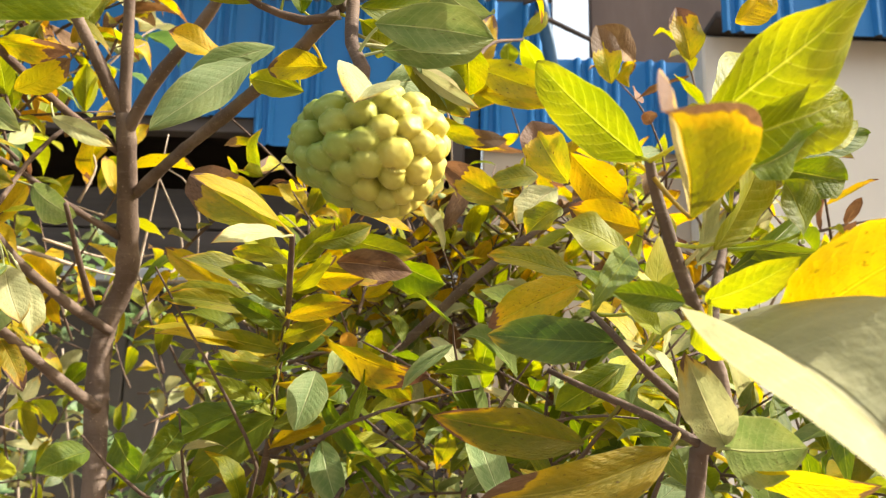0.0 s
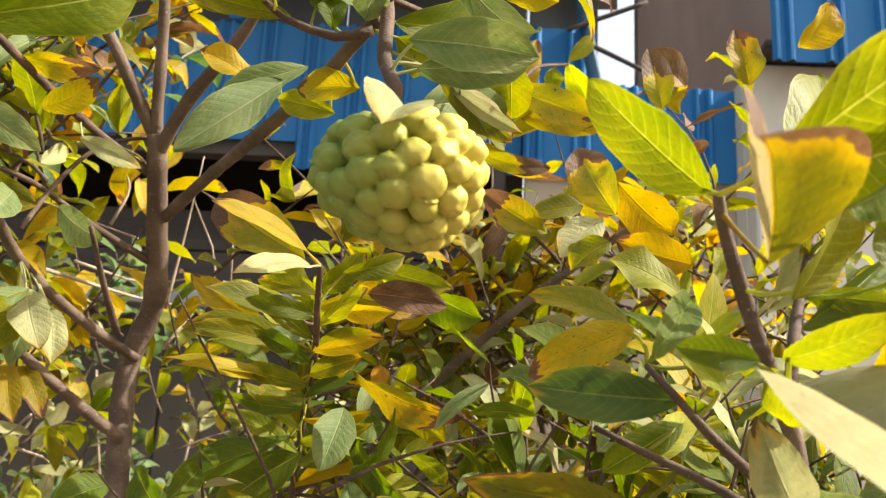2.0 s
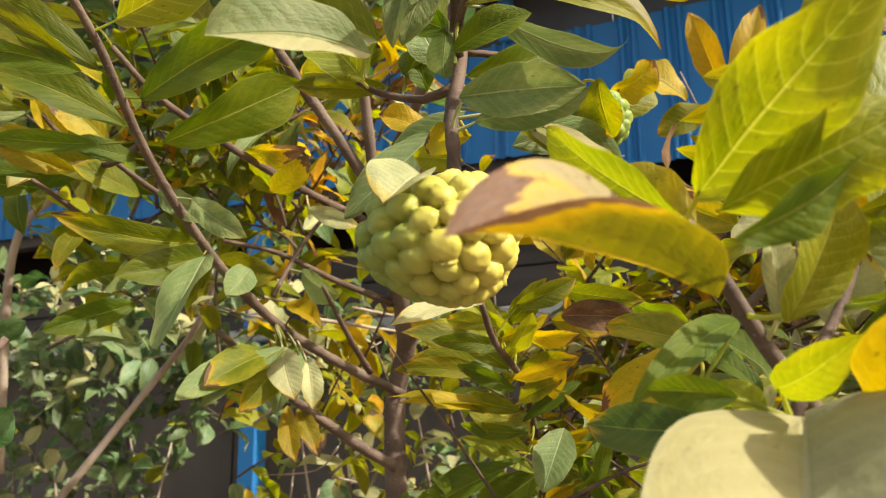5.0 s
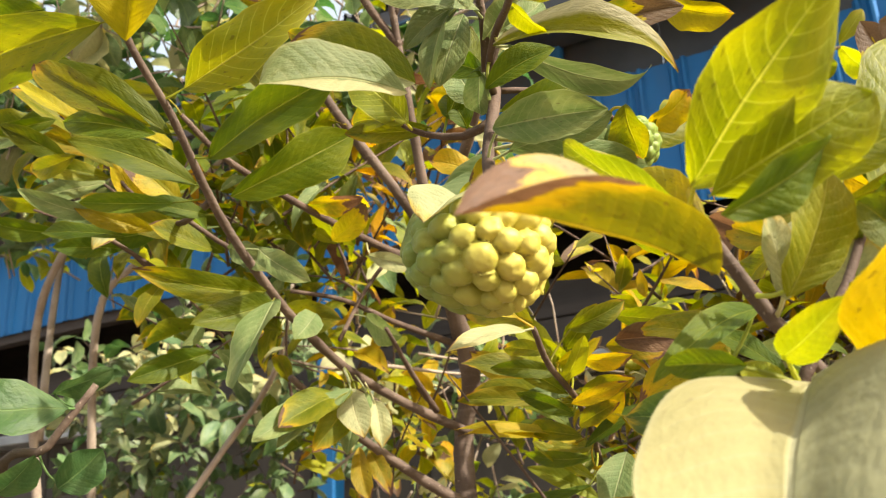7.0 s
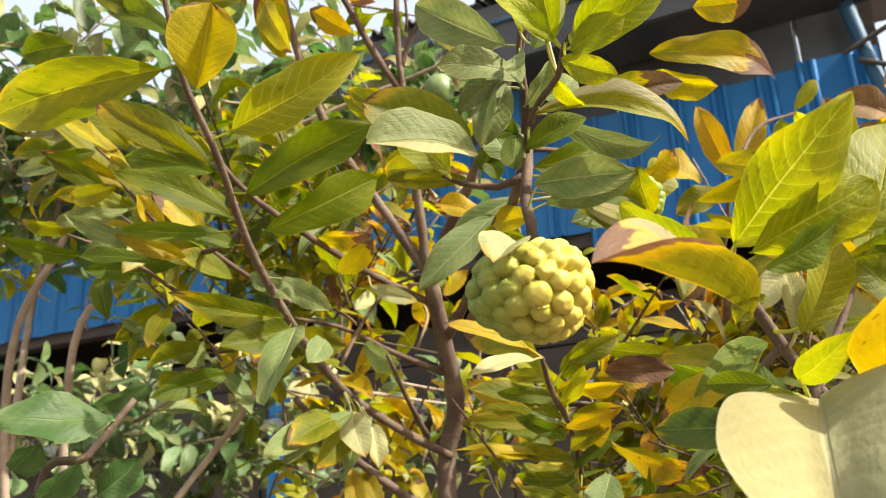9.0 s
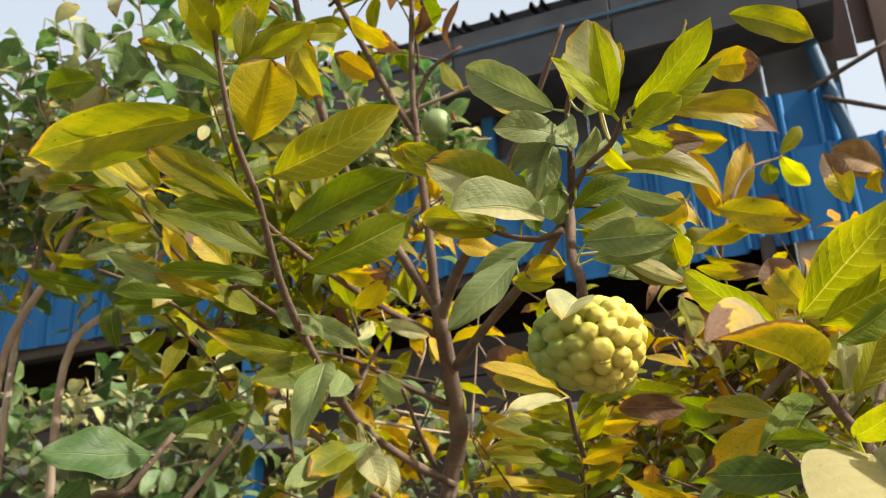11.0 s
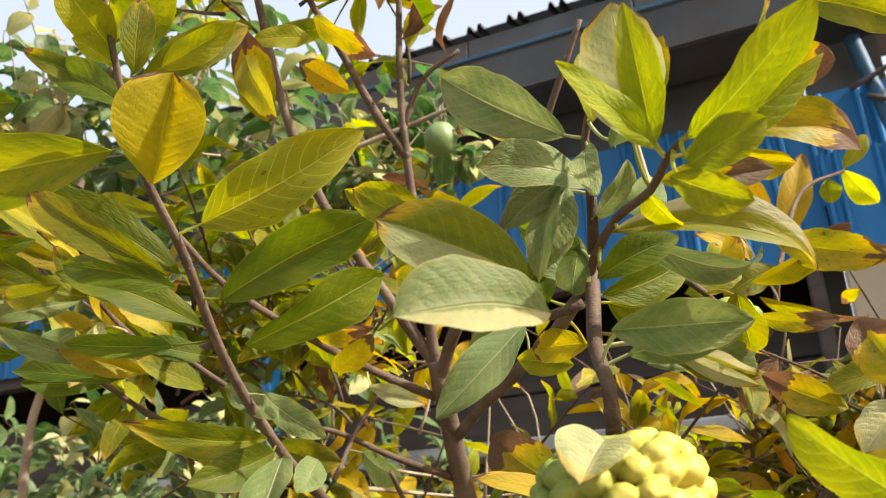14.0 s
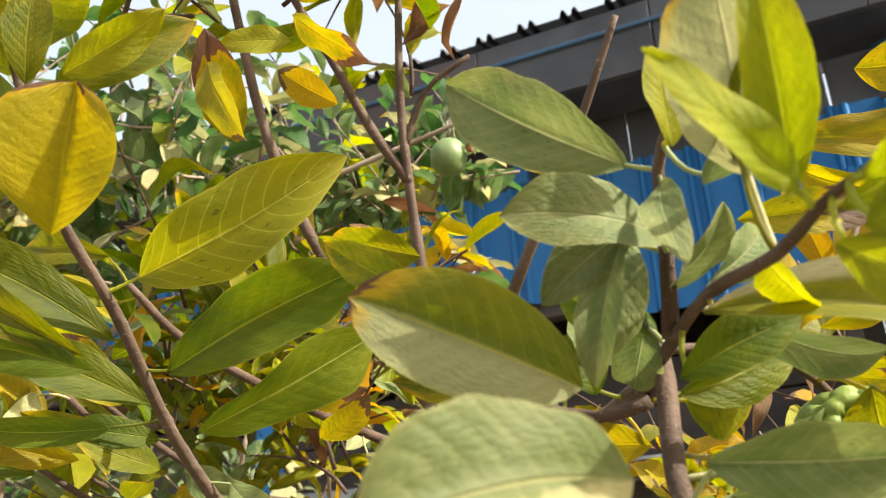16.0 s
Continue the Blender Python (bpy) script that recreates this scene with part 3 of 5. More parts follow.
leaf(SUNPALE, (-0.43, 0.925, 1.811), (-0.365, 0.94, 1.784), (0.093, -0.952, -0.291), 0.021, 0.06, 0.39, 0.0)
leaf(DUSTY, (-0.456, 0.955, 1.741), (-0.403, 0.957, 1.706), (-0.32, -0.8, -0.508), 0.043, 0.06, 0.25, 0.0)
leaf(YELLOW, (-0.451, 0.877, 1.822), (-0.391, 0.865, 1.855), (0.262, -0.638, -0.724), 0.033, 0.06, 0.24, 0.0)
leaf(RUSTY, (-0.464, 0.835, 1.858), (-0.382, 0.846, 1.855), (0.05, -0.561, -0.827), 0.030, 0.06, 0.41, 0.0)
leaf(OLIVE, (-0.515, 0.862, 1.742), (-0.439, 0.879, 1.719), (0.137, -0.96, -0.246), 0.039, 0.06, 0.37, 0.0)
leaf(DUSTY, (-0.496, 0.894, 1.627), (-0.506, 0.796, 1.574), (0.773, -0.359, 0.522), 0.038, 0.06, 0.21, 0.0)
leaf(OLIVE, (-0.468, 0.924, 1.636), (-0.488, 0.82, 1.589), (0.601, -0.419, 0.681), 0.050, 0.06, 0.28, 0.0)
leaf(SUNPALE, (-0.46, 0.925, 1.643), (-0.422, 0.898, 1.576), (0.289, -0.821, 0.492), 0.039, 0.06, 0.3, 0.0)
leaf(DUSTY, (-0.436, 0.824, 1.716), (-0.434, 0.782, 1.678), (0.754, -0.42, 0.505), 0.033, 0.06, 0.3, 0.0)

# fruit stalk and the shoot over it
stem("fruit_stalk", [(-0.047, 0.5, 1.655), (-0.046, 0.497, 1.682), (-0.056, 0.518, 1.709), (-0.059, 0.54, 1.755), (-0.063, 0.551, 1.772)], 0.0042, 0.0046)
stem("branch", [(-0.063, 0.551, 1.764), (-0.048, 0.511, 1.763), (-0.028, 0.481, 1.77), (-0.001, 0.447, 1.768), (0.013, 0.416, 1.768), (0.022, 0.403, 1.769)], 0.003, 0.0016)
stem("twig", [(-0.049, 0.51, 1.763), (-0.044, 0.499, 1.795), (-0.039, 0.478, 1.823), (-0.03, 0.465, 1.835)], 0.0035, 0.002)
stem("twig", [(-0.069, 0.554, 1.749), (-0.094, 0.557, 1.745), (-0.125, 0.553, 1.754), (-0.139, 0.544, 1.762)], 0.0035, 0.002)
leaf(CREAMLIT, (-0.031, 0.483, 1.764), (0.074, 0.539, 1.744), (0.492, -0.847, 0.201), 0.030, 0.17, 0.7, 0.12)
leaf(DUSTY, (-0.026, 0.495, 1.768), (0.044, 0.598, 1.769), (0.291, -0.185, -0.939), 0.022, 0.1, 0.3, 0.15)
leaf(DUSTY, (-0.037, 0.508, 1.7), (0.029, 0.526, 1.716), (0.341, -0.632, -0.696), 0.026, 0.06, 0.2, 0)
leaf(CREAMLIT, (-0.025, 0.54, 1.714), (0.024, 0.612, 1.7), (0.2, -0.317, -0.927), 0.023, 0.05, 0.27, 0.0)
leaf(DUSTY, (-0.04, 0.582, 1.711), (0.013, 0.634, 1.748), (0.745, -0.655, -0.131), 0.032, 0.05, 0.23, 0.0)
leaf(SAGELIT, (-0.045, 0.397, 1.696), (-0.089, 0.327, 1.683), (0.60, -0.72, 0.30), 0.040, 0.07, 0.40, 0, 1.45, 0.6)
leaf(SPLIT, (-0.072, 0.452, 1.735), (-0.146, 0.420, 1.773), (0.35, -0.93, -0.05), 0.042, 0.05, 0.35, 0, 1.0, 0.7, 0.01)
leaf(OLIVE, (-0.172, 0.535, 1.834), (-0.218, 0.522, 1.849), (0.029, -0.789, -0.613), 0.025, 0.07, 0.32, 0.0)
leaf(DUSTY, (-0.051, 0.483, 1.829), (-0.126, 0.475, 1.888), (-0.056, -0.979, -0.196), 0.036, 0.08, 0.38, 0.0)
leaf(GOLD, (-0.087, 0.545, 1.865), (-0.121, 0.516, 1.902), (0.346, -0.866, -0.361), 0.039, 0.04, 0.36, 0.0)
leaf(DUSTY, (-0.041, 0.488, 1.796), (-0.094, 0.442, 1.801), (0.653, -0.72, 0.236), 0.031, 0.14, 0.25, 0.0)
leaf(SUNPALE, (-0.005, 0.445, 1.796), (-0.002, 0.409, 1.858), (-0.215, -0.847, -0.486), 0.046, 0.05, 0.24, 0.0)
leaf(LIME, (0.008, 0.413, 1.775), (0.01, 0.369, 1.827), (0.267, -0.732, -0.627), 0.020, 0.06, 0.33, 0.0)
leaf(LIME, (0.01, 0.409, 1.771), (-0.019, 0.349, 1.793), (0.732, -0.504, -0.457), 0.015, 0.06, 0.28, 0.0)
leaf(LIME, (0.025, 0.4, 1.767), (0.088, 0.364, 1.803), (0.327, -0.315, -0.891), 0.029, 0.05, 0.21, 0.0)
leaf(VEINED, (0.019, 0.42, 1.769), (0.09, 0.431, 1.811), (0.517, -0.411, -0.751), 0.023, 0.06, 0.25, 0.0)
leaf(LIME, (0.023, 0.397, 1.753), (0.060, 0.396, 1.767), (0.10, -0.75, -0.60), 0.021, 0.06, 0.22, 0.0)
leaf(LIME, (0.015, 0.401, 1.752), (0.048, 0.413, 1.737), (0.05, -0.75, -0.55), 0.019, 0.08, 0.3, 0.0)
leaf(OLIVE, (0.033, 0.401, 1.773), (0.07, 0.412, 1.838), (0.866, -0.012, -0.5), 0.031, 0.06, 0.33, 0.0)
leaf(RUSTY, (-0.025, 0.641, 1.861), (0.056, 0.672, 1.865), (0.35, -0.866, -0.358), 0.026, 0.06, 0.41, 0.0)
leaf(RUSTY, (0.011, 0.783, 1.972), (0.14, 0.846, 1.947), (0.424, -0.903, -0.065), 0.043, 0.12, 0.38, 0.2)
leaf(GOLD, (0.011, 0.791, 1.953), (0.074, 0.824, 1.934), (-0.005, -0.484, -0.875), 0.034, 0.05, 0.52, 0.0)
leaf(RUSTY, (0.064, 0.786, 2.018), (0.124, 0.809, 2.021), (0.308, -0.708, -0.635), 0.041, 0.05, 0.27, 0.0)
leaf(OLIVE, (0.1, 0.732, 2.044), (0.183, 0.758, 2.004), (0.128, -0.925, -0.358), 0.036, 0.05, 0.38, 0.0)
leaf(DUSTY, (-0.059, 0.5, 1.806), (-0.077, 0.492, 1.752), (0.221, -0.973, 0.071), 0.027, 0.08, 0.24, 0.0)
leaf(DUSTY, (-0.06, 0.523, 1.777), (-0.075, 0.55, 1.754), (-0.143, -0.688, -0.712), 0.022, 0.08, 0.36, 0.0)
leaf(GREEN, (-0.111, 0.564, 1.767), (-0.084, 0.558, 1.836), (0.874, -0.316, -0.37), 0.027, 0.1, 0.31, 0.0)
leaf(GREEN, (-0.054, 0.538, 1.746), (-0.004, 0.589, 1.783), (0.784, -0.49, -0.381), 0.028, 0.08, 0.29, 0.0)
leaf(OLIVE, (-0.127, 0.57, 1.766), (-0.202, 0.558, 1.778), (0.132, -0.98, -0.15), 0.017, 0.08, 0.25, 0.0)
leaf(DUSTY, (-0.039, 0.48, 1.818), (-0.03, 0.446, 1.77), (-0.097, -0.821, 0.563), 0.016, 0.08, 0.23, 0.0)
leaf(DUSTY, (-0.172, 0.745, 1.801), (-0.244, 0.704, 1.718), (0.274, -0.935, 0.224), 0.042, 0.05, 0.36, 0.0)
leaf(DUSTY, (-0.16, 0.79, 1.838), (-0.244, 0.782, 1.789), (0.169, -0.978, -0.12), 0.028, 0.05, 0.21, 0.0)
leaf(YELLOW, (-0.085, 0.621, 1.74), (-0.135, 0.643, 1.748), (-0.426, -0.894, -0.139), 0.024, 0.05, 0.3, 0.0)
leaf(LIME, (-0.108, 0.659, 1.736), (-0.153, 0.66, 1.747), (-0.093, -0.93, -0.357), 0.021, 0.05, 0.41, 0.0)
leaf(YELLOW, (-0.222, 0.855, 1.85), (-0.277, 0.825, 1.87), (0.531, -0.818, 0.22), 0.029, 0.05, 0.32, 0.0)
leaf(LIME, (-0.03, 0.462, 1.823), (-0.03, 0.447, 1.859), (0.757, -0.607, -0.241), 0.019, 0.05, 0.25, 0.0)
leaf(OLIVE, (-0.143, 0.484, 1.79), (-0.19, 0.471, 1.823), (0.123, -0.972, -0.201), 0.018, 0.05, 0.32, 0.0)
leaf(DUSTY, (-0.021, 0.459, 1.803), (0.005, 0.433, 1.836), (0.598, -0.338, -0.727), 0.027, 0.08, 0.35, 0.0)
leaf(OLIVE, (-0.008, 0.442, 1.801), (0.019, 0.425, 1.841), (0.211, -0.838, -0.503), 0.021, 0.08, 0.34, 0.0)
leaf(DUSTY, (-0.047, 0.503, 1.782), (-0.017, 0.483, 1.805), (0.55, -0.149, -0.822), 0.026, 0.08, 0.37, 0.0)
leaf(LIME, (-0.005, 0.456, 1.771), (0.006, 0.487, 1.762), (-0.378, -0.127, -0.917), 0.019, 0.08, 0.42, 0.0)
leaf(GREEN, (-0.057, 0.527, 1.772), (-0.098, 0.523, 1.796), (0.041, -0.995, -0.089), 0.023, 0.1, 0.27, 0.0)
leaf(OLIVE, (-0.055, 0.56, 1.748), (-0.028, 0.601, 1.758), (0.597, -0.191, -0.779), 0.029, 0.1, 0.42, 0.0)
leaf(GREEN, (-0.098, 0.573, 1.759), (-0.113, 0.566, 1.789), (0.448, -0.894, 0.022), 0.025, 0.1, 0.41, 0.0)
leaf(YELLOW, (-0.038, 0.867, 1.862), (0.011, 0.873, 1.893), (0.549, -0.257, -0.796), 0.044, 0.1, 0.32, 0.0)
leaf(OLIVE, (-0.048, 0.871, 1.842), (-0.013, 0.919, 1.901), (0.899, -0.367, -0.24), 0.046, 0.1, 0.41, 0.0)

# broad folded leaf on the crown of the fruit
leaf(SUNPALE, (-0.035, 0.430, 1.643), (-0.041, 0.402, 1.621), (0.20, -0.88, 0.42), 0.032, 0.03, 0.65, 0, 1.0, 0.55, 0.01)

# near shoot with the largest leaves
stem("stem", [(0.2, 0.52, 0), (0.17, 0.5, 0.8), (0.14, 0.48, 1.25), (0.14, 0.477, 1.438), (0.144, 0.466, 1.461), (0.151, 0.455, 1.484), (0.139, 0.442, 1.514), (0.12, 0.419, 1.546), (0.105, 0.401, 1.578), (0.099, 0.388, 1.59)], 0.0066, 0.0024)
stem("twig", [(0.144, 0.466, 1.461), (0.118, 0.477, 1.477), (0.09, 0.494, 1.491), (0.066, 0.502, 1.503)], 0.0028, 0.0016)
stem("twig", [(0.137, 0.462, 1.478), (0.112, 0.452, 1.497), (0.096, 0.448, 1.513), (0.085, 0.464, 1.53)], 0.0028, 0.0016)
stem("twig", [(0.129, 0.402, 1.515), (0.138, 0.42, 1.539), (0.149, 0.44, 1.561), (0.163, 0.456, 1.596)], 0.0028, 0.0022)
leaf(VEINED, (0.108, 0.352, 1.589), (0.173, 0.318, 1.640), (0.02, -0.62, -0.78), 0.037, 0.05, 0.35, 0)
leaf(VEINED, (0.115, 0.345, 1.581), (0.176, 0.35, 1.608), (0.05, -0.62, -0.78), 0.033, 0.05, 0.25, 0)
leaf(GREEN, (0.122, 0.325, 1.566), (0.161, 0.351, 1.595), (-0.298, -0.606, -0.738), 0.022, 0.05, 0.25, 0)
leaf(VEINED, (0.13, 0.397, 1.55), (0.154, 0.393, 1.599), (0.673, -0.634, -0.381), 0.031, 0.04, 0.2, 0)
leaf(SUNPALE, (0.128, 0.41, 1.552), (0.128, 0.395, 1.589), (0.617, -0.728, -0.3), 0.016, 0.05, 0.3, 0)
leaf(SUNPALE, (0.144, 0.474, 1.559), (0.159, 0.453, 1.588), (0.464, -0.596, -0.656), 0.030, 0.05, 0.3, 0)
leaf(VEINED, (0.168, 0.484, 1.609), (0.205, 0.540, 1.722), (0.20, -0.85, 0.25), 0.050, 0.06, 0.25, 0.0)
leaf(GREEN, (0.181, 0.419, 1.562), (0.161, 0.39, 1.583), (0.729, -0.649, -0.219), 0.025, 0.12, 0.25, 0.0)
leaf(GREEN, (0.183, 0.519, 1.607), (0.156, 0.49, 1.649), (0.487, -0.83, -0.272), 0.019, 0.06, 0.41, 0.0)
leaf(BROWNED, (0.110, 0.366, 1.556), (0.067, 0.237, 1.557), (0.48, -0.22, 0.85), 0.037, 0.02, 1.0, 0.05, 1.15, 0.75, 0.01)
leaf(LIME, (0.124, 0.395, 1.526), (0.154, 0.359, 1.539), (-0.523, -0.57, -0.634), 0.017, 0.1, 0.25, 0)
leaf(ROSETTE, (0.157, 0.396, 1.509), (0.193, 0.312, 1.542), (-0.62, -0.58, -0.53), 0.040, 0.05, 0.25, 0)
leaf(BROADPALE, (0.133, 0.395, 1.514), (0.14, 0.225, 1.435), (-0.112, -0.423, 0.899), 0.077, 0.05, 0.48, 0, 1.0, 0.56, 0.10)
leaf(VEINED, (0.098, 0.394, 1.592), (0.046, 0.384, 1.637), (-0.391, -0.692, -0.606), 0.029, 0.06, 0.3, 0)
leaf(YELLOW, (0.1, 0.407, 1.594), (0.063, 0.411, 1.621), (0.126, -0.943, 0.307), 0.024, 0.06, 0.31, 0.0)
leaf(GREEN, (0.179, 0.445, 1.61), (0.246, 0.469, 1.638), (0.4, -0.896, -0.191), 0.017, 0.05, 0.38, 0.0)
leaf(GREEN, (0.15, 0.445, 1.566), (0.24, 0.484, 1.575), (0.275, -0.419, -0.865), 0.025, 0.05, 0.4, 0.0)
leaf(GREEN, (0.151, 0.45, 1.548), (0.226, 0.496, 1.609), (0.7, -0.582, -0.415), 0.024, 0.05, 0.41, 0.0)
leaf(OLIVE, (0.14, 0.428, 1.594), (0.204, 0.453, 1.618), (0.448, -0.399, -0.8), 0.018, 0.05, 0.38, 0.0)
leaf(SHADEGREEN, (0.099, 0.458, 1.514), (0.03, 0.482, 1.52), (-0.333, -0.94, -0.071), 0.024, 0.05, 0.3, 0.0)
leaf(BRONZE, (0.122, 0.451, 1.46), (0.024, 0.436, 1.434), (0.196, -0.956, -0.217), 0.028, 0.05, 0.3, 0)
leaf(TAN, (0.083, 0.481, 1.462), (0.001, 0.457, 1.474), (0.222, -0.929, -0.296), 0.025, 0.05, 0.3, 0)
leaf(SPOTTED, (0.086, 0.5, 1.554), (0.032, 0.503, 1.527), (-0.085, -0.995, 0.054), 0.025, 0.1, 0.32, 0.0)
leaf(OLIVE, (0.085, 0.509, 1.558), (0.032, 0.522, 1.574), (-0.006, -0.787, 0.617), 0.025, 0.08, 0.27, 0.0)
leaf(GREEN, (0.107, 0.468, 1.563), (0.072, 0.393, 1.522), (0.634, -0.579, 0.513), 0.015, 0.08, 0.36, 0.0)
leaf(GREEN, (0.112, 0.385, 1.523), (0.08, 0.384, 1.527), (0.003, -0.976, -0.219), 0.013, 0.06, 0.3, 0.0)
leaf(SUNPALE, (0.148, 0.45, 1.463), (0.121, 0.419, 1.505), (-0.103, -0.771, -0.628), 0.024, 0.08, 0.51, 0.0)
leaf(DUSTY, (0.151, 0.461, 1.461), (0.181, 0.429, 1.462), (-0.712, -0.7, -0.05), 0.035, 0.05, 0.31, 0.0)
leaf(YELLOW, (0.159, 0.453, 1.449), (0.207, 0.413, 1.445), (-0.57, -0.619, -0.541), 0.017, 0.05, 0.36, 0.0)
leaf(LIME, (0.092, 0.508, 1.485), (0.122, 0.533, 1.514), (0.414, -0.849, 0.328), 0.017, 0.08, 0.4, 0.0)
leaf(GREEN, (0.111, 0.504, 1.507), (0.071, 0.507, 1.481), (-0.279, -0.916, 0.287), 0.019, 0.08, 0.29, 0.0)
leaf(OLIVE, (0.098, 0.654, 1.643), (0.07, 0.658, 1.621), (-0.435, -0.793, 0.426), 0.029, 0.06, 0.38, 0.0)
leaf(LIME, (0.117, 0.447, 1.517), (0.098, 0.453, 1.535), (0.203, -0.848, 0.49), 0.015, 0.06, 0.26, 0.0)
leaf(LIME, (0.131, 0.434, 1.527), (0.142, 0.419, 1.503), (-0.926, -0.268, -0.266), 0.021, 0.06, 0.34, 0.0)
leaf(GREEN, (0.114, 0.471, 1.531), (0.075, 0.487, 1.561), (0.198, -0.725, 0.659), 0.014, 0.06, 0.29, 0.0)

# leafy twig below the fruit
stem("twig", [(-0.212, 1.141, 1.415), (-0.195, 1.088, 1.463), (-0.175, 1.007, 1.541), (-0.149, 0.893, 1.586), (-0.128, 0.768, 1.607), (-0.12, 0.72, 1.632)], 0.0045, 0.0025)
leaf(SUNPALE, (-0.125, 0.715, 1.63), (-0.17, 0.651, 1.607), (0.524, -0.589, 0.615), 0.019, 0.06, 0.38, 0.0)
leaf(RUSTY, (-0.143, 0.775, 1.65), (-0.239, 0.819, 1.719), (-0.31, -0.935, 0.175), 0.049, 0.06, 0.39, 0.0)
leaf(GOLD, (-0.175, 0.931, 1.559), (-0.3, 0.896, 1.575), (0.279, -0.708, 0.649), 0.018, 0.04, 0.42, 0.0)
leaf(OLIVE, (-0.177, 0.89, 1.599), (-0.278, 0.888, 1.607), (0.069, -0.727, 0.683), 0.027, 0.06, 0.38, 0.0)
leaf(YELLOW, (-0.206, 0.939, 1.609), (-0.291, 0.925, 1.666), (0.121, -0.991, -0.065), 0.029, 0.06, 0.34, 0.0)
leaf(LIME, (-0.169, 0.888, 1.608), (-0.228, 0.858, 1.646), (0.577, -0.761, 0.297), 0.030, 0.06, 0.23, 0.0)
leaf(LIME, (-0.144, 0.835, 1.616), (-0.197, 0.85, 1.681), (0.201, -0.906, 0.374), 0.027, 0.06, 0.39, 0.0)
leaf(RUSTY, (-0.112, 0.917, 1.573), (-0.002, 0.907, 1.532), (-0.311, -0.695, -0.648), 0.042, 0.08, 0.46, 0.0)
leaf(DRIED, (-0.1, 0.879, 1.644), (-0.022, 0.881, 1.635), (0.028, -1, -0.013), 0.031, 0.08, 0.39, 0.0)
leaf(GREEN, (-0.054, 0.974, 1.676), (0.014, 0.962, 1.64), (-0.436, -0.649, -0.624), 0.046, 0.06, 0.35, 0.0)
leaf(DUSTY, (-0.125, 0.956, 1.539), (-0.14, 0.921, 1.475), (0.269, -0.868, 0.418), 0.041, 0.06, 0.22, 0.0)
leaf(GREEN, (-0.184, 0.995, 1.508), (-0.296, 0.947, 1.45), (-0.048, -0.728, 0.684), 0.043, 0.05, 0.39, 0.0)
leaf(GREEN, (-0.386, 1.03, 1.449), (-0.425, 0.984, 1.425), (0.473, -0.686, 0.553), 0.039, 0.05, 0.29, 0.0)
leaf(GREEN, (-0.377, 1.076, 1.469), (-0.318, 1.037, 1.419), (-0.546, -0.838, 0.012), 0.045, 0.05, 0.38, 0.0)
leaf(GREEN, (-0.126, 0.991, 1.523), (-0.027, 0.956, 1.414), (-0.566, -0.78, -0.265), 0.029, 0.05, 0.34, 0.0)
leaf(DUSTY, (-0.121, 1.005, 1.466), (-0.097, 0.981, 1.397), (-0.048, -0.947, 0.317), 0.036, 0.05, 0.27, 0.0)
leaf(GREEN, (-0.179, 1.039, 1.495), (-0.273, 1.036, 1.425), (-0.061, -0.99, 0.129), 0.049, 0.05, 0.28, 0.0)
leaf(OLIVE, (-0.14, 0.84, 1.634), (-0.098, 0.831, 1.673), (0.361, -0.736, -0.573), 0.026, 0.06, 0.23, 0.0)
leaf(YELLOW, (-0.132, 0.843, 1.624), (-0.066, 0.824, 1.617), (-0.255, -0.607, -0.753), 0.023, 0.06, 0.28, 0.0)
leaf(OLIVE, (-0.148, 0.892, 1.592), (-0.08, 0.869, 1.602), (-0.267, -0.917, -0.296), 0.023, 0.06, 0.26, 0.0)
leaf(GOLD, (-0.161, 0.949, 1.57), (-0.108, 0.921, 1.598), (-0.078, -0.785, -0.614), 0.024, 0.06, 0.3, 0.0)
leaf(OLIVE, (-0.167, 0.975, 1.548), (-0.219, 0.954, 1.55), (0.319, -0.734, 0.6), 0.027, 0.06, 0.23, 0.0)
leaf(DUSTY, (-0.151, 0.89, 1.6), (-0.197, 0.851, 1.592), (0.614, -0.766, 0.191), 0.016, 0.06, 0.27, 0.0)
leaf(LIME, (-0.138, 0.857, 1.609), (-0.154, 0.817, 1.645), (0.428, -0.694, -0.579), 0.020, 0.06, 0.37, 0.0)
leaf(GREEN, (-0.087, 1.01, 1.529), (-0.132, 0.975, 1.506), (0.564, -0.813, 0.143), 0.028, 0.06, 0.22, 0.0)
leaf(OLIVE, (-0.075, 1.003, 1.561), (-0.022, 1.014, 1.512), (-0.234, -0.851, -0.47), 0.032, 0.06, 0.36, 0.0)
leaf(YELLOW, (-0.129, 0.712, 1.641), (-0.188, 0.642, 1.658), (0.744, -0.527, 0.409), 0.020, 0.06, 0.33, 0.0)
leaf(OLIVE, (-0.111, 0.78, 1.64), (-0.059, 0.795, 1.662), (0.416, -0.812, -0.41), 0.021, 0.1, 0.4, 0.0)
leaf(OLIVE, (-0.159, 0.864, 1.609), (-0.235, 0.797, 1.627), (0.653, -0.629, 0.422), 0.026, 0.06, 0.31, 0.0)
leaf(OLIVE, (-0.173, 0.889, 1.588), (-0.265, 0.842, 1.597), (0.454, -0.826, 0.335), 0.021, 0.06, 0.41, 0.0)
leaf(YELLOW, (-0.18, 0.959, 1.553), (-0.282, 0.871, 1.565), (0.486, -0.464, 0.74), 0.022, 0.06, 0.41, 0.0)
leaf(RUSTY, (-0.115, 0.894, 1.643), (-0.045, 0.908, 1.633), (0.171, -0.977, -0.129), 0.029, 0.06, 0.28, 0.0)
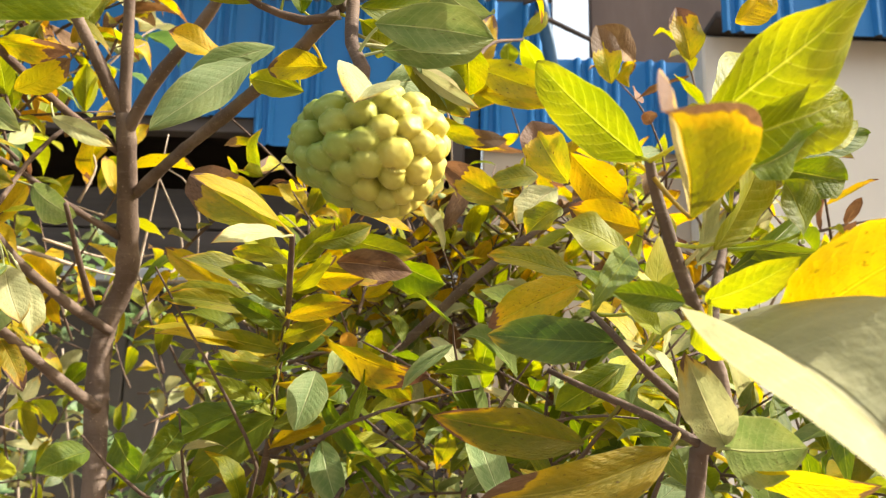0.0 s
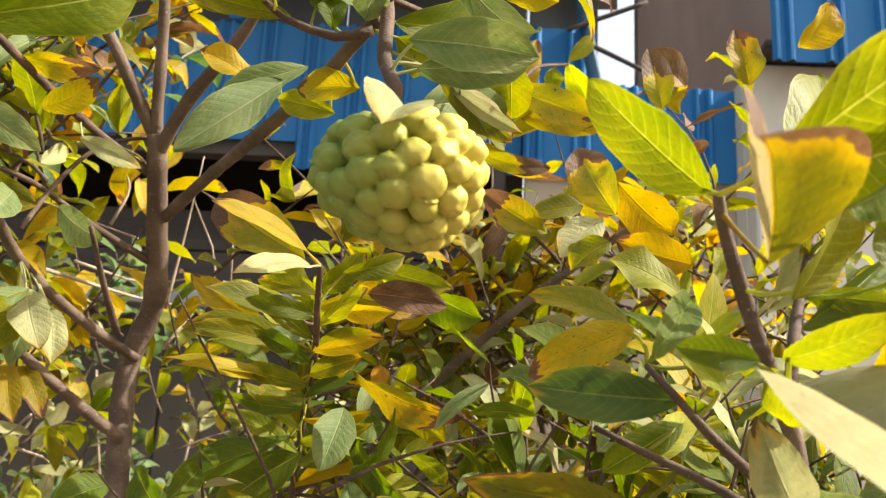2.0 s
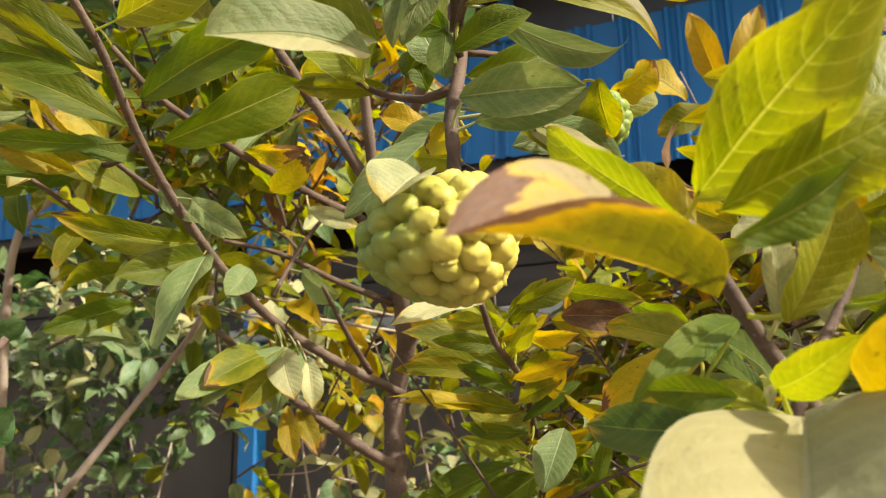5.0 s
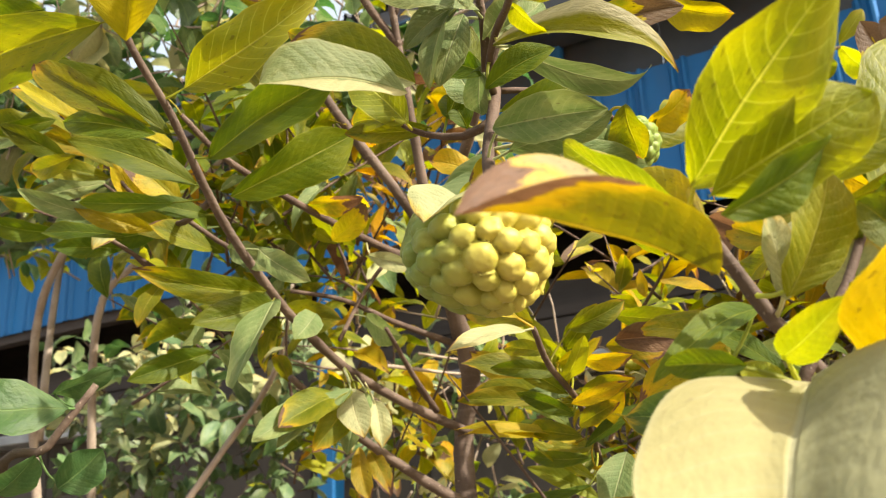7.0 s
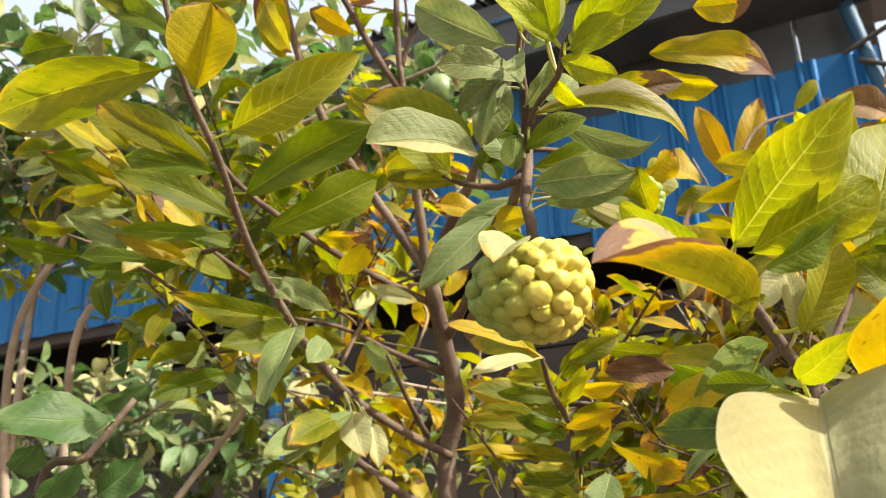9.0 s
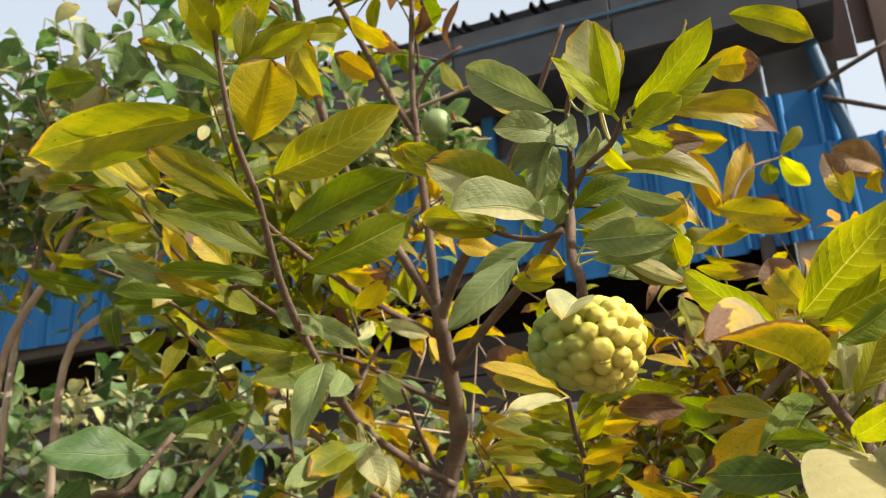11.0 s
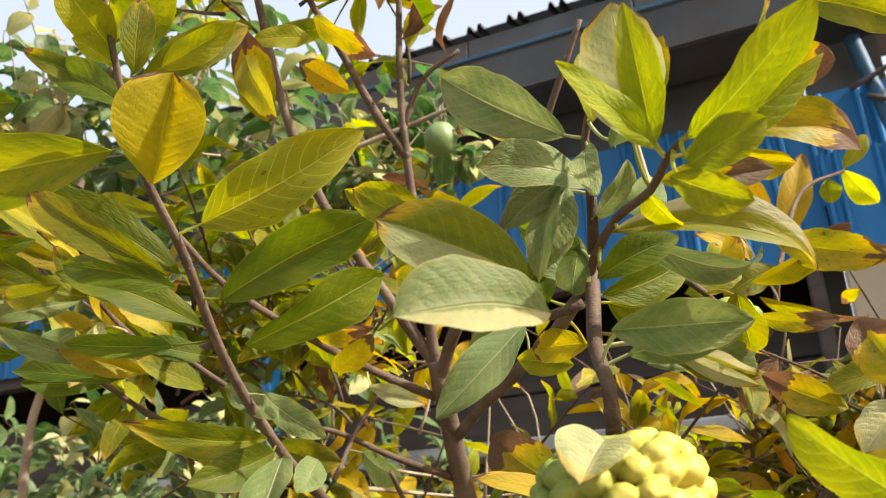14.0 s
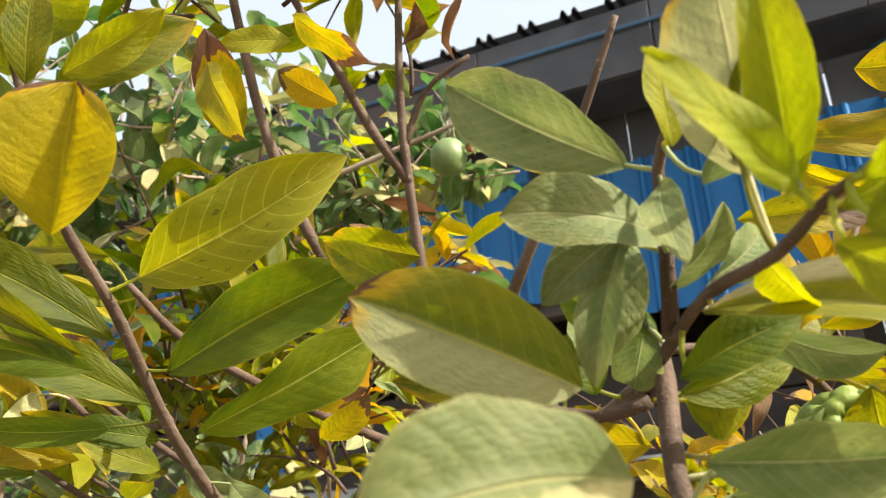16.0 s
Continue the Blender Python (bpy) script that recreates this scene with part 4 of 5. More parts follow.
leaf(OLIVE, (-0.095, 0.87, 1.668), (-0.017, 0.878, 1.652), (0.003, -0.906, -0.424), 0.025, 0.08, 0.25, 0.0)
leaf(OLIVE, (-0.131, 0.782, 1.621), (-0.189, 0.802, 1.636), (-0.247, -0.927, 0.282), 0.017, 0.07, 0.22, 0.0)
leaf(YELLOW, (-0.134, 0.798, 1.614), (-0.094, 0.823, 1.638), (0.62, -0.332, -0.71), 0.020, 0.06, 0.33, 0.0)
leaf(GREEN, (-0.137, 0.814, 1.607), (-0.191, 0.774, 1.613), (0.557, -0.785, -0.271), 0.018, 0.03, 0.3, 0.0)
leaf(LIME, (-0.141, 0.831, 1.599), (-0.094, 0.775, 1.631), (0.374, -0.203, -0.905), 0.022, 0.05, 0.33, 0.0)
leaf(OLIVE, (-0.144, 0.847, 1.591), (-0.208, 0.845, 1.629), (0.144, -0.971, 0.191), 0.020, 0.09, 0.4, 0.0)
leaf(YELLOW, (-0.147, 0.864, 1.583), (-0.077, 0.839, 1.595), (-0.226, -0.87, -0.438), 0.015, 0.05, 0.42, 0.0)
leaf(GREEN, (-0.151, 0.88, 1.574), (-0.2, 0.848, 1.599), (0.35, -0.837, -0.421), 0.018, 0.05, 0.29, 0.0)
leaf(OLIVE, (-0.154, 0.897, 1.565), (-0.099, 0.87, 1.581), (-0.434, -0.9, -0.043), 0.021, 0.05, 0.32, 0.0)
leaf(OLIVE, (-0.158, 0.914, 1.556), (-0.226, 0.93, 1.571), (-0.152, -0.94, 0.305), 0.022, 0.07, 0.35, 0.0)
leaf(GREEN, (-0.162, 0.931, 1.546), (-0.103, 0.951, 1.586), (0.016, -0.897, 0.442), 0.019, 0.06, 0.24, 0.0)
leaf(GREEN, (-0.165, 0.948, 1.536), (-0.245, 0.96, 1.547), (-0.166, -0.974, -0.158), 0.018, 0.05, 0.31, 0.0)
leaf(YELLOW, (-0.169, 0.965, 1.526), (-0.096, 0.961, 1.539), (0.114, -0.588, -0.801), 0.020, 0.05, 0.32, 0.0)
leaf(LIME, (-0.173, 0.982, 1.515), (-0.229, 0.946, 1.559), (0.663, -0.691, 0.288), 0.019, 0.03, 0.27, 0.0)
leaf(OLIVE, (-0.176, 0.999, 1.504), (-0.096, 0.964, 1.526), (-0.218, -0.822, -0.525), 0.021, 0.05, 0.32, 0.0)
leaf(LIME, (-0.18, 1.017, 1.493), (-0.256, 0.986, 1.534), (0.447, -0.878, 0.172), 0.020, 0.08, 0.38, 0.0)
leaf(OLIVE, (-0.184, 1.034, 1.481), (-0.117, 1.058, 1.499), (0.301, -0.94, 0.163), 0.023, 0.07, 0.24, 0.0)
leaf(GREEN, (-0.188, 1.052, 1.469), (-0.25, 1.076, 1.49), (-0.323, -0.941, 0.104), 0.021, 0.03, 0.22, 0.0)
leaf(YELLOW, (-0.191, 1.069, 1.456), (-0.107, 1.043, 1.482), (-0.392, -0.794, 0.465), 0.024, 0.07, 0.41, 0.0)

# rust-edged shoot in front of the blue wall
stem("branch", [(0.1, 1.25, 1.2), (0.1, 1.22, 1.55), (-0.041, 1.299, 1.79), (0.011, 1.27, 1.911), (0.033, 1.25, 1.981), (0.078, 1.331, 2.11), (0.144, 1.396, 2.158)], 0.006, 0.0025)
stem("branch", [(-0.322, 1.253, 1.378), (-0.176, 1.207, 1.481), (-0.102, 1.182, 1.542), (-0.014, 1.143, 1.616), (0.057, 1.107, 1.68), (0.141, 1.081, 1.744), (0.235, 1.046, 1.805)], 0.0085, 0.004)
leaf(ROSETTE, (0.036, 1.374, 2.050), (0.092, 1.383, 2.196), (0.10, -0.90, -0.30), 0.048, 0.05, 0.3, 0.0)
leaf(ROSETTE, (0.025, 1.368, 2.054), (-0.007, 1.308, 2.169), (0.12, -0.90, -0.42), 0.046, 0.05, 0.27, 0.0)
leaf(LIME, (0.144, 1.395, 2.159), (0.184, 1.432, 2.109), (-0.315, -0.631, -0.709), 0.042, 0.05, 0.26, 0.0)
leaf(LIME, (0.145, 1.394, 2.162), (0.187, 1.392, 2.208), (0.117, -0.982, -0.148), 0.027, 0.05, 0.38, 0.0)
leaf(LIME, (0.118, 1.389, 2.147), (0.119, 1.404, 2.112), (0.144, -0.912, -0.384), 0.031, 0.05, 0.47, 0.0)
leaf(SPOTTED, (0.053, 1.105, 1.933), (0.161, 1.115, 1.924), (0.036, -0.855, -0.517), 0.037, 0.05, 0.39, 0.0)
leaf(RUSTY, (-0.002, 1.092, 1.911), (0.123, 1.117, 1.973), (0.471, -0.247, -0.847), 0.052, 0.05, 0.26, 0.0)
leaf(RUSTY, (0.007, 1.102, 1.895), (0.119, 1.138, 1.86), (-0.211, -0.259, -0.943), 0.037, 0.05, 0.25, 0.0)
leaf(DRIED, (0.256, 1.06, 1.96), (0.196, 1.025, 1.988), (0.474, -0.874, -0.103), 0.043, 0.1, 0.35, 0.0)
leaf(YELLOW, (0.23, 1.059, 1.939), (0.256, 1.06, 1.96), (0.609, -0.341, -0.716), 0.048, 0.05, 0.32, 0.0)
leaf(YELLOW, (0.003, 1.134, 1.954), (-0.055, 1.096, 1.989), (0.646, -0.694, 0.317), 0.050, 0.05, 0.39, 0.0)
leaf(OLIVE, (0.026, 1.147, 1.944), (-0.037, 1.134, 1.914), (0.141, -0.982, 0.122), 0.046, 0.05, 0.28, 0.0)
leaf(RUSTY, (0.128, 0.811, 1.713), (0.094, 0.825, 1.782), (-0.365, -0.931, 0.009), 0.042, 0.05, 0.29, 0.0)
leaf(RUSTY, (0.075, 0.912, 1.722), (0.006, 0.902, 1.761), (0.004, -0.973, -0.232), 0.034, 0.06, 0.29, 0.0)
leaf(OLIVE, (0.111, 0.905, 1.75), (0.056, 0.907, 1.739), (-0.121, -0.919, 0.376), 0.032, 0.06, 0.29, 0.0)
leaf(SUNPALE, (0.116, 0.812, 1.708), (0.077, 0.801, 1.667), (-0.147, -0.917, 0.371), 0.033, 0.06, 0.29, 0.0)
leaf(YELLOW, (0.212, 0.869, 1.684), (0.136, 0.864, 1.704), (-0.034, -0.931, -0.362), 0.041, 0.06, 0.36, 0.0)
leaf(LIME, (0.19, 0.828, 1.644), (0.123, 0.82, 1.674), (0.267, -0.882, 0.39), 0.041, 0.06, 0.28, 0.0)
leaf(SPOTTED, (0.038, 1.015, 1.928), (0.146, 1.024, 1.894), (-0.008, -0.965, -0.263), 0.044, 0.06, 0.26, 0.0)
leaf(RUSTY, (-0.001, 1.033, 1.854), (0.088, 1.037, 1.839), (-0.055, -0.846, -0.53), 0.024, 0.08, 0.29, 0.0)
leaf(RUSTY, (0.197, 0.927, 1.869), (0.178, 0.911, 1.934), (0.175, -0.967, -0.187), 0.035, 0.06, 0.27, 0.0)
leaf(RUSTY, (0.258, 0.828, 1.853), (0.241, 0.815, 1.906), (0.179, -0.967, -0.181), 0.035, 0.06, 0.38, 0.0)
leaf(YELLOW, (0.303, 0.818, 1.891), (0.336, 0.808, 1.932), (0.418, -0.742, -0.524), 0.040, 0.06, 0.37, 0.0)
leaf(YELLOW, (0.138, 0.863, 1.763), (0.202, 0.905, 1.723), (-0.036, -0.649, -0.76), 0.048, 0.06, 0.26, 0.0)

# foremost green leaves low on the left
stem("twig", [(-0.62, 0.75, 0), (-0.62, 0.74, 1), (-0.591, 0.555, 1.493), (-0.542, 0.563, 1.559), (-0.506, 0.581, 1.613)], 0.007, 0.003)
leaf(FRESH, (-0.518, 0.562, 1.59), (-0.57, 0.469, 1.585), (0.762, -0.451, 0.464), 0.054, 0.05, 0.11, 0.0)
leaf(FRESH, (-0.549, 0.564, 1.607), (-0.505, 0.598, 1.63), (0.563, -0.167, -0.81), 0.031, 0.05, 0.3, 0.0)
leaf(FRESH, (-0.525, 0.563, 1.52), (-0.497, 0.586, 1.554), (0.819, -0.421, -0.391), 0.040, 0.05, 0.31, 0.0)
leaf(FRESH, (-0.577, 0.539, 1.518), (-0.537, 0.546, 1.549), (0.61, -0.304, -0.732), 0.037, 0.05, 0.28, 0.0)
leaf(FRESH, (-0.579, 0.506, 1.542), (-0.55, 0.51, 1.566), (0.627, -0.32, -0.711), 0.035, 0.05, 0.36, 0.0)

# more leaves on the limb at the left and on the shoot over the fruit
leaf(OLIVE, (-0.416, 0.484, 1.967), (-0.478, 0.443, 2.003), (0.391, -0.866, -0.313), 0.019, 0.08, 0.34, 0.0)
leaf(LIME, (-0.302, 0.413, 1.915), (-0.251, 0.424, 1.942), (0.474, -0.496, -0.727), 0.022, 0.06, 0.31, 0.0)
leaf(OLIVE, (-0.32, 0.407, 1.912), (-0.306, 0.393, 1.959), (0.753, -0.533, -0.385), 0.022, 0.06, 0.32, 0.0)
leaf(GOLD, (-0.395, 0.62, 2.077), (-0.361, 0.631, 2.002), (-0.168, -0.961, -0.219), 0.036, 0.06, 0.33, 0.0)
leaf(OLIVE, (-0.35, 0.489, 1.799), (-0.463, 0.455, 1.878), (0.179, -0.971, -0.162), 0.028, 0.1, 0.51, 0.0)
leaf(GREEN, (-0.347, 0.493, 1.792), (-0.435, 0.469, 1.818), (0.17, -0.938, -0.301), 0.025, 0.1, 0.5, 0.0)
leaf(GOLD, (-0.587, 0.612, 1.908), (-0.657, 0.557, 1.97), (0.751, -0.553, 0.359), 0.025, 0.08, 0.34, 0.0)
leaf(YELLOW, (-0.58, 0.619, 1.898), (-0.617, 0.588, 1.935), (0.759, -0.603, 0.245), 0.016, 0.08, 0.35, 0.0)
leaf(RUSTY, (-0.35, 0.67, 2.14), (-0.296, 0.71, 2.099), (-0.299, -0.451, -0.841), 0.033, 0.06, 0.25, 0.0)
leaf(AMBER, (-0.352, 0.747, 2.094), (-0.396, 0.715, 2.126), (0.225, -0.828, -0.513), 0.030, 0.06, 0.22, 0.0)
leaf(LIME, (-0.355, 0.677, 2.119), (-0.411, 0.653, 2.121), (0.388, -0.915, -0.116), 0.027, 0.06, 0.25, 0.0)
leaf(GREEN, (-0.726, 0.635, 2.129), (-0.794, 0.611, 2.119), (0.35, -0.76, -0.548), 0.043, 0.06, 0.42, 0.0)
leaf(DUSTY, (-0.056, 0.474, 1.794), (-0.071, 0.468, 1.738), (-0.114, -0.984, 0.133), 0.018, 0.06, 0.43, 0.0)
leaf(DUSTY, (-0.052, 0.484, 1.803), (-0.089, 0.469, 1.773), (0.297, -0.951, 0.086), 0.022, 0.08, 0.4, 0.0)
leaf(GREEN, (-0.046, 0.499, 1.744), (0.001, 0.51, 1.764), (0.258, -0.964, -0.065), 0.021, 0.06, 0.44, 0.0)
leaf(DUSTY, (-0.04, 0.493, 1.711), (0.034, 0.502, 1.707), (0.09, -0.914, -0.395), 0.030, 0.08, 0.45, 0.0)
leaf(SUNPALE, (-0.018, 0.549, 1.71), (0.028, 0.556, 1.683), (-0.068, -0.927, -0.369), 0.010, 0.06, 0.47, 0.0)
leaf(OLIVE, (-0.163, 0.605, 1.791), (-0.212, 0.584, 1.794), (0.287, -0.726, -0.625), 0.016, 0.06, 0.49, 0.0)
leaf(LIME, (-0.184, 0.547, 1.825), (-0.224, 0.52, 1.851), (0.204, -0.811, -0.548), 0.018, 0.08, 0.37, 0.0)
leaf(DUSTY, (-0.027, 0.492, 1.779), (-0.007, 0.514, 1.804), (0.807, -0.566, -0.17), 0.020, 0.06, 0.49, 0.0)
stem("fruit_stalk", [(0.006, 0.628, 1.752), (-0.010, 0.605, 1.768), (-0.04, 0.57, 1.772), (-0.062, 0.551, 1.77)], 0.0022, 0.0026)
leaf(SUNPALE, (-0.022, 0.53, 1.713), (0.021, 0.652, 1.717), (0.276, -0.066, -0.959), 0.011, 0.05, 0.4, 0)
leaf(DUSTY, (-0.02, 0.533, 1.711), (0.02, 0.65, 1.709), (0.906, -0.315, -0.283), 0.024, 0.06, 0.3, 0)
leaf(OLIVE, (0.021, 0.585, 1.749), (0.023, 0.609, 1.715), (-0.221, -0.763, -0.607), 0.032, 0.12, 0.4, 0)
leaf(OLIVE, (-0.133, 0.525, 1.757), (-0.235, 0.618, 1.817), (-0.663, -0.748, 0.031), 0.022, 0.06, 0.3, 0)
leaf(VEINED, (-0.127, 0.532, 1.755), (-0.172, 0.527, 1.807), (0.253, -0.96, 0.122), 0.036, 0.06, 0.3, 0)
leaf(DUSTY, (-0.082, 0.562, 1.769), (-0.095, 0.55, 1.801), (0.532, -0.84, -0.104), 0.032, 0.06, 0.2, 0)
leaf(VEINED, (0.163, 0.392, 1.602), (0.205, 0.403, 1.619), (0.258, -0.966, -0.028), 0.020, 0.05, 0.3, 0)
leaf(GREEN, (0.171, 0.415, 1.597), (0.211, 0.43, 1.597), (0.296, -0.815, -0.498), 0.022, 0.05, 0.3, 0)
leaf(LIME, (0.153, 0.422, 1.604), (0.19, 0.422, 1.619), (0.079, -0.982, -0.171), 0.014, 0.05, 0.3, 0)

# denser narrow leaves behind the limb at the left
leaf(GOLD, (-0.659, 0.737, 1.851), (-0.705, 0.696, 1.888), (0.759, -0.564, 0.325), 0.027, 0.06, 0.49, 0.0)
leaf(GOLD, (-0.569, 0.719, 1.92), (-0.667, 0.696, 1.977), (0.503, -0.599, 0.623), 0.030, 0.04, 0.35, 0.0)
leaf(GOLD, (-0.495, 0.628, 1.777), (-0.536, 0.56, 1.793), (0.752, -0.544, -0.372), 0.022, 0.09, 0.28, 0.0)
leaf(OLIVE, (-0.673, 0.664, 2.001), (-0.716, 0.631, 2.061), (0.604, -0.797, 0), 0.025, 0.07, 0.48, 0.0)
leaf(DUSTY, (-0.66, 0.702, 1.895), (-0.738, 0.653, 1.876), (0.495, -0.851, 0.177), 0.031, 0.06, 0.33, 0.0)
leaf(GREEN, (-0.596, 0.677, 1.79), (-0.638, 0.616, 1.784), (0.828, -0.548, -0.117), 0.024, 0.08, 0.41, 0.0)
leaf(OLIVE, (-0.73, 0.685, 1.881), (-0.8, 0.65, 1.892), (0.091, -0.456, -0.885), 0.028, 0.1, 0.42, 0.0)
leaf(GREEN, (-0.583, 0.588, 1.863), (-0.615, 0.525, 1.889), (0.65, -0.544, -0.531), 0.024, 0.08, 0.25, 0.0)
leaf(OLIVE, (-0.516, 0.59, 1.839), (-0.566, 0.573, 1.895), (0.341, -0.94, 0.002), 0.019, 0.12, 0.36, 0.0)
leaf(GREEN, (-0.507, 0.602, 1.766), (-0.607, 0.579, 1.784), (0.278, -0.877, 0.392), 0.020, 0.05, 0.3, 0.0)
leaf(GREEN, (-0.567, 0.71, 1.82), (-0.639, 0.678, 1.811), (0.366, -0.636, -0.679), 0.030, 0.12, 0.41, 0.0)
leaf(DUSTY, (-0.521, 0.589, 1.785), (-0.565, 0.519, 1.804), (0.668, -0.559, -0.491), 0.020, 0.05, 0.37, 0.0)
leaf(OLIVE, (-0.583, 0.615, 1.928), (-0.588, 0.533, 1.96), (0.82, -0.252, -0.513), 0.025, 0.07, 0.34, 0.0)
leaf(OLIVE, (-0.515, 0.673, 1.912), (-0.578, 0.605, 1.934), (0.658, -0.705, -0.264), 0.020, 0.06, 0.41, 0.0)
leaf(OLIVE, (-0.541, 0.564, 1.85), (-0.617, 0.567, 1.853), (-0.051, -0.828, -0.558), 0.022, 0.08, 0.29, 0.0)
leaf(OLIVE, (-0.512, 0.652, 1.947), (-0.61, 0.647, 1.973), (0.042, -0.998, -0.052), 0.028, 0.1, 0.41, 0.0)
leaf(DUSTY, (-0.638, 0.603, 1.924), (-0.732, 0.581, 1.916), (0.239, -0.888, -0.394), 0.022, 0.1, 0.44, 0.0)
leaf(OLIVE, (-0.608, 0.765, 1.847), (-0.677, 0.745, 1.904), (0.188, -0.975, -0.121), 0.021, 0.05, 0.42, 0.0)
leaf(GREEN, (-0.453, 0.615, 1.793), (-0.523, 0.558, 1.792), (0.617, -0.758, -0.209), 0.021, 0.12, 0.41, 0.0)
leaf(GREEN, (-0.624, 0.638, 1.996), (-0.676, 0.603, 2.036), (-0.066, -0.711, -0.7), 0.032, 0.05, 0.33, 0.0)
leaf(GREEN, (-0.738, 0.698, 1.845), (-0.8, 0.627, 1.858), (0.61, -0.626, -0.485), 0.027, 0.06, 0.46, 0.0)
leaf(GREEN, (-0.673, 0.685, 1.978), (-0.733, 0.612, 1.953), (0.717, -0.659, 0.226), 0.027, 0.1, 0.47, 0.0)
leaf(GREEN, (-0.604, 0.701, 1.81), (-0.649, 0.661, 1.831), (0.621, -0.776, -0.109), 0.028, 0.11, 0.48, 0.0)
leaf(OLIVE, (-0.725, 0.648, 1.968), (-0.77, 0.601, 1.96), (0.723, -0.691, -0.018), 0.029, 0.1, 0.4, 0.0)
leaf(GREEN, (-0.583, 0.566, 1.903), (-0.625, 0.527, 1.882), (0.637, -0.295, -0.712), 0.019, 0.08, 0.3, 0.0)
leaf(DUSTY, (-0.593, 0.559, 1.939), (-0.609, 0.509, 1.966), (0.944, -0.327, -0.041), 0.029, 0.06, 0.39, 0.0)
stem("twig", [(-0.456, 0.776, 1.755), (-0.526, 0.724, 1.812), (-0.575, 0.655, 1.875), (-0.616, 0.594, 1.929)], 0.0035, 0.0015)
stem("twig", [(-0.477, 0.757, 1.724), (-0.551, 0.715, 1.754), (-0.607, 0.649, 1.804), (-0.652, 0.599, 1.826)], 0.0035, 0.0015)


# ---- custard apple ----
def custard_apple(place, lean, label, skin, scale=1.0, n=92, seed=5):
    """Heart-shaped fruit of many knobbly lobes, each lobe a part, meeting in creases."""
    ob = thing("custard_apple", place, label, "fruit", "custard apples on the tree")
    r = random.Random(seed)
    bm = bmesh.new()
    bmesh.ops.create_icosphere(bm, subdivisions=6 if scale > 0.8 else 5, radius=1.0)
    p = np.array([v.co for v in bm.verts])
    tri = np.array([[v.index for v in f.verts] for f in bm.faces])
    bm.free()
    turn = np.array(Euler([radians(a) for a in lean]).to_matrix())
    sunny = np.clip((p @ turn.T)[:, 0] * 0.55 + 0.5, 0, 1)  # smaller, fuller lobes on the riper side towards the sun
    sites = []
    for i in range(n):
        z = 1 - 2 * (i + 0.5) / n
        a = i * 2.39996 + r.uniform(-0.5, 0.5)
        q = math.sqrt(1 - z * z)
        s = np.array((q * math.cos(a), q * math.sin(a), z)) + np.array([r.uniform(-0.12, 0.12) for _ in range(3)])
        sites.append(s / np.linalg.norm(s))
    sites = np.array(sites)
    few = np.arange(0, len(p), 4)
    mass_at = (0.35 + 1.5 * sunny ** 1.5)[few]
    for _ in range(4):  # even the lobes out
        near = (p[few] @ sites.T).argmax(axis=1)
        for i in range(n):
            k = near == i
            if k.any():
                c = (p[few][k] * mass_at[k, None]).sum(axis=0)
                sites[i] = 0.6 * c / np.linalg.norm(c) + 0.4 * sites[i]
                sites[i] /= np.linalg.norm(sites[i])
    apart = np.sort(np.arccos(np.clip(sites @ sites.T, -1, 1)), axis=1)[:, 1:6].mean(axis=1)
    span = 0.66 * apart * np.array([r.uniform(0.90, 1.12) for _ in range(n)])
    ang = np.arccos(np.clip(p @ sites.T, -1, 1))
    caps = np.sqrt(np.clip(1 - (ang / span) ** 3, 0.02, 1)) * span  # each lobe a rounded cap
    cell = (ang / span).argmin(axis=1)
    order = np.sort(caps, axis=1)
    e = np.clip((order[:, -1] - order[:, -2]) / span[cell] * 2.2, 0, 1)
    z = p[:, 2]
    girth = np.where(z > 0, 0.0415, 0.0415 - 0.010 * z * z)
    body = np.stack([p[:, 0] * girth, p[:, 1] * girth, np.where(z > 0, z * 0.034, z * 0.0365)], 1)
    top = np.exp(-((p[:, 0] / 0.42) ** 2 + (p[:, 1] / 0.42) ** 2)) * (z > 0)
    body[:, 2] -= 0.010 * top
    knob = 0.052 * (order[:, -1] - 0.80 * span[cell]) * (0.98 + 0.22 * sunny)
    knob += 0.0010 * np.array([noise.noise(Vector(q) * 9) for q in p]) + 0.0004 * np.array([noise.noise(Vector(q) * 40) for q in p])
    co = body + p * knob[:, None]
    co = co @ turn.T * scale
    co[:, 0] += 0.007 * scale * np.where(z < 0, z * z, 0)  # the lower end swings to one side
    owner = np.array([np.bincount(cell[t], minlength=n).argmax() for t in tri])
    for i in range(n):
        f = tri[owner == i]
        used, inv = np.unique(f, return_inverse=True)
        inv = inv.reshape(-1, 3)
        centre = co[used].mean(axis=0)
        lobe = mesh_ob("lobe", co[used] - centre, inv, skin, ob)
        lobe.location = centre
        lobe.data.attributes.new("seam", "FLOAT", "POINT").data.foreach_set("value", (1 - e[used]).astype(np.float32))
    return ob


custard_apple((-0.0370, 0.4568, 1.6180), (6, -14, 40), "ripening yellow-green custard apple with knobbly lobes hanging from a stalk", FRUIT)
custard_apple((0.008, 0.630, 1.738), (-8, 10, 100), "small green custard apple half hidden behind leaves", UNRIPE, 0.55, 44, 9)


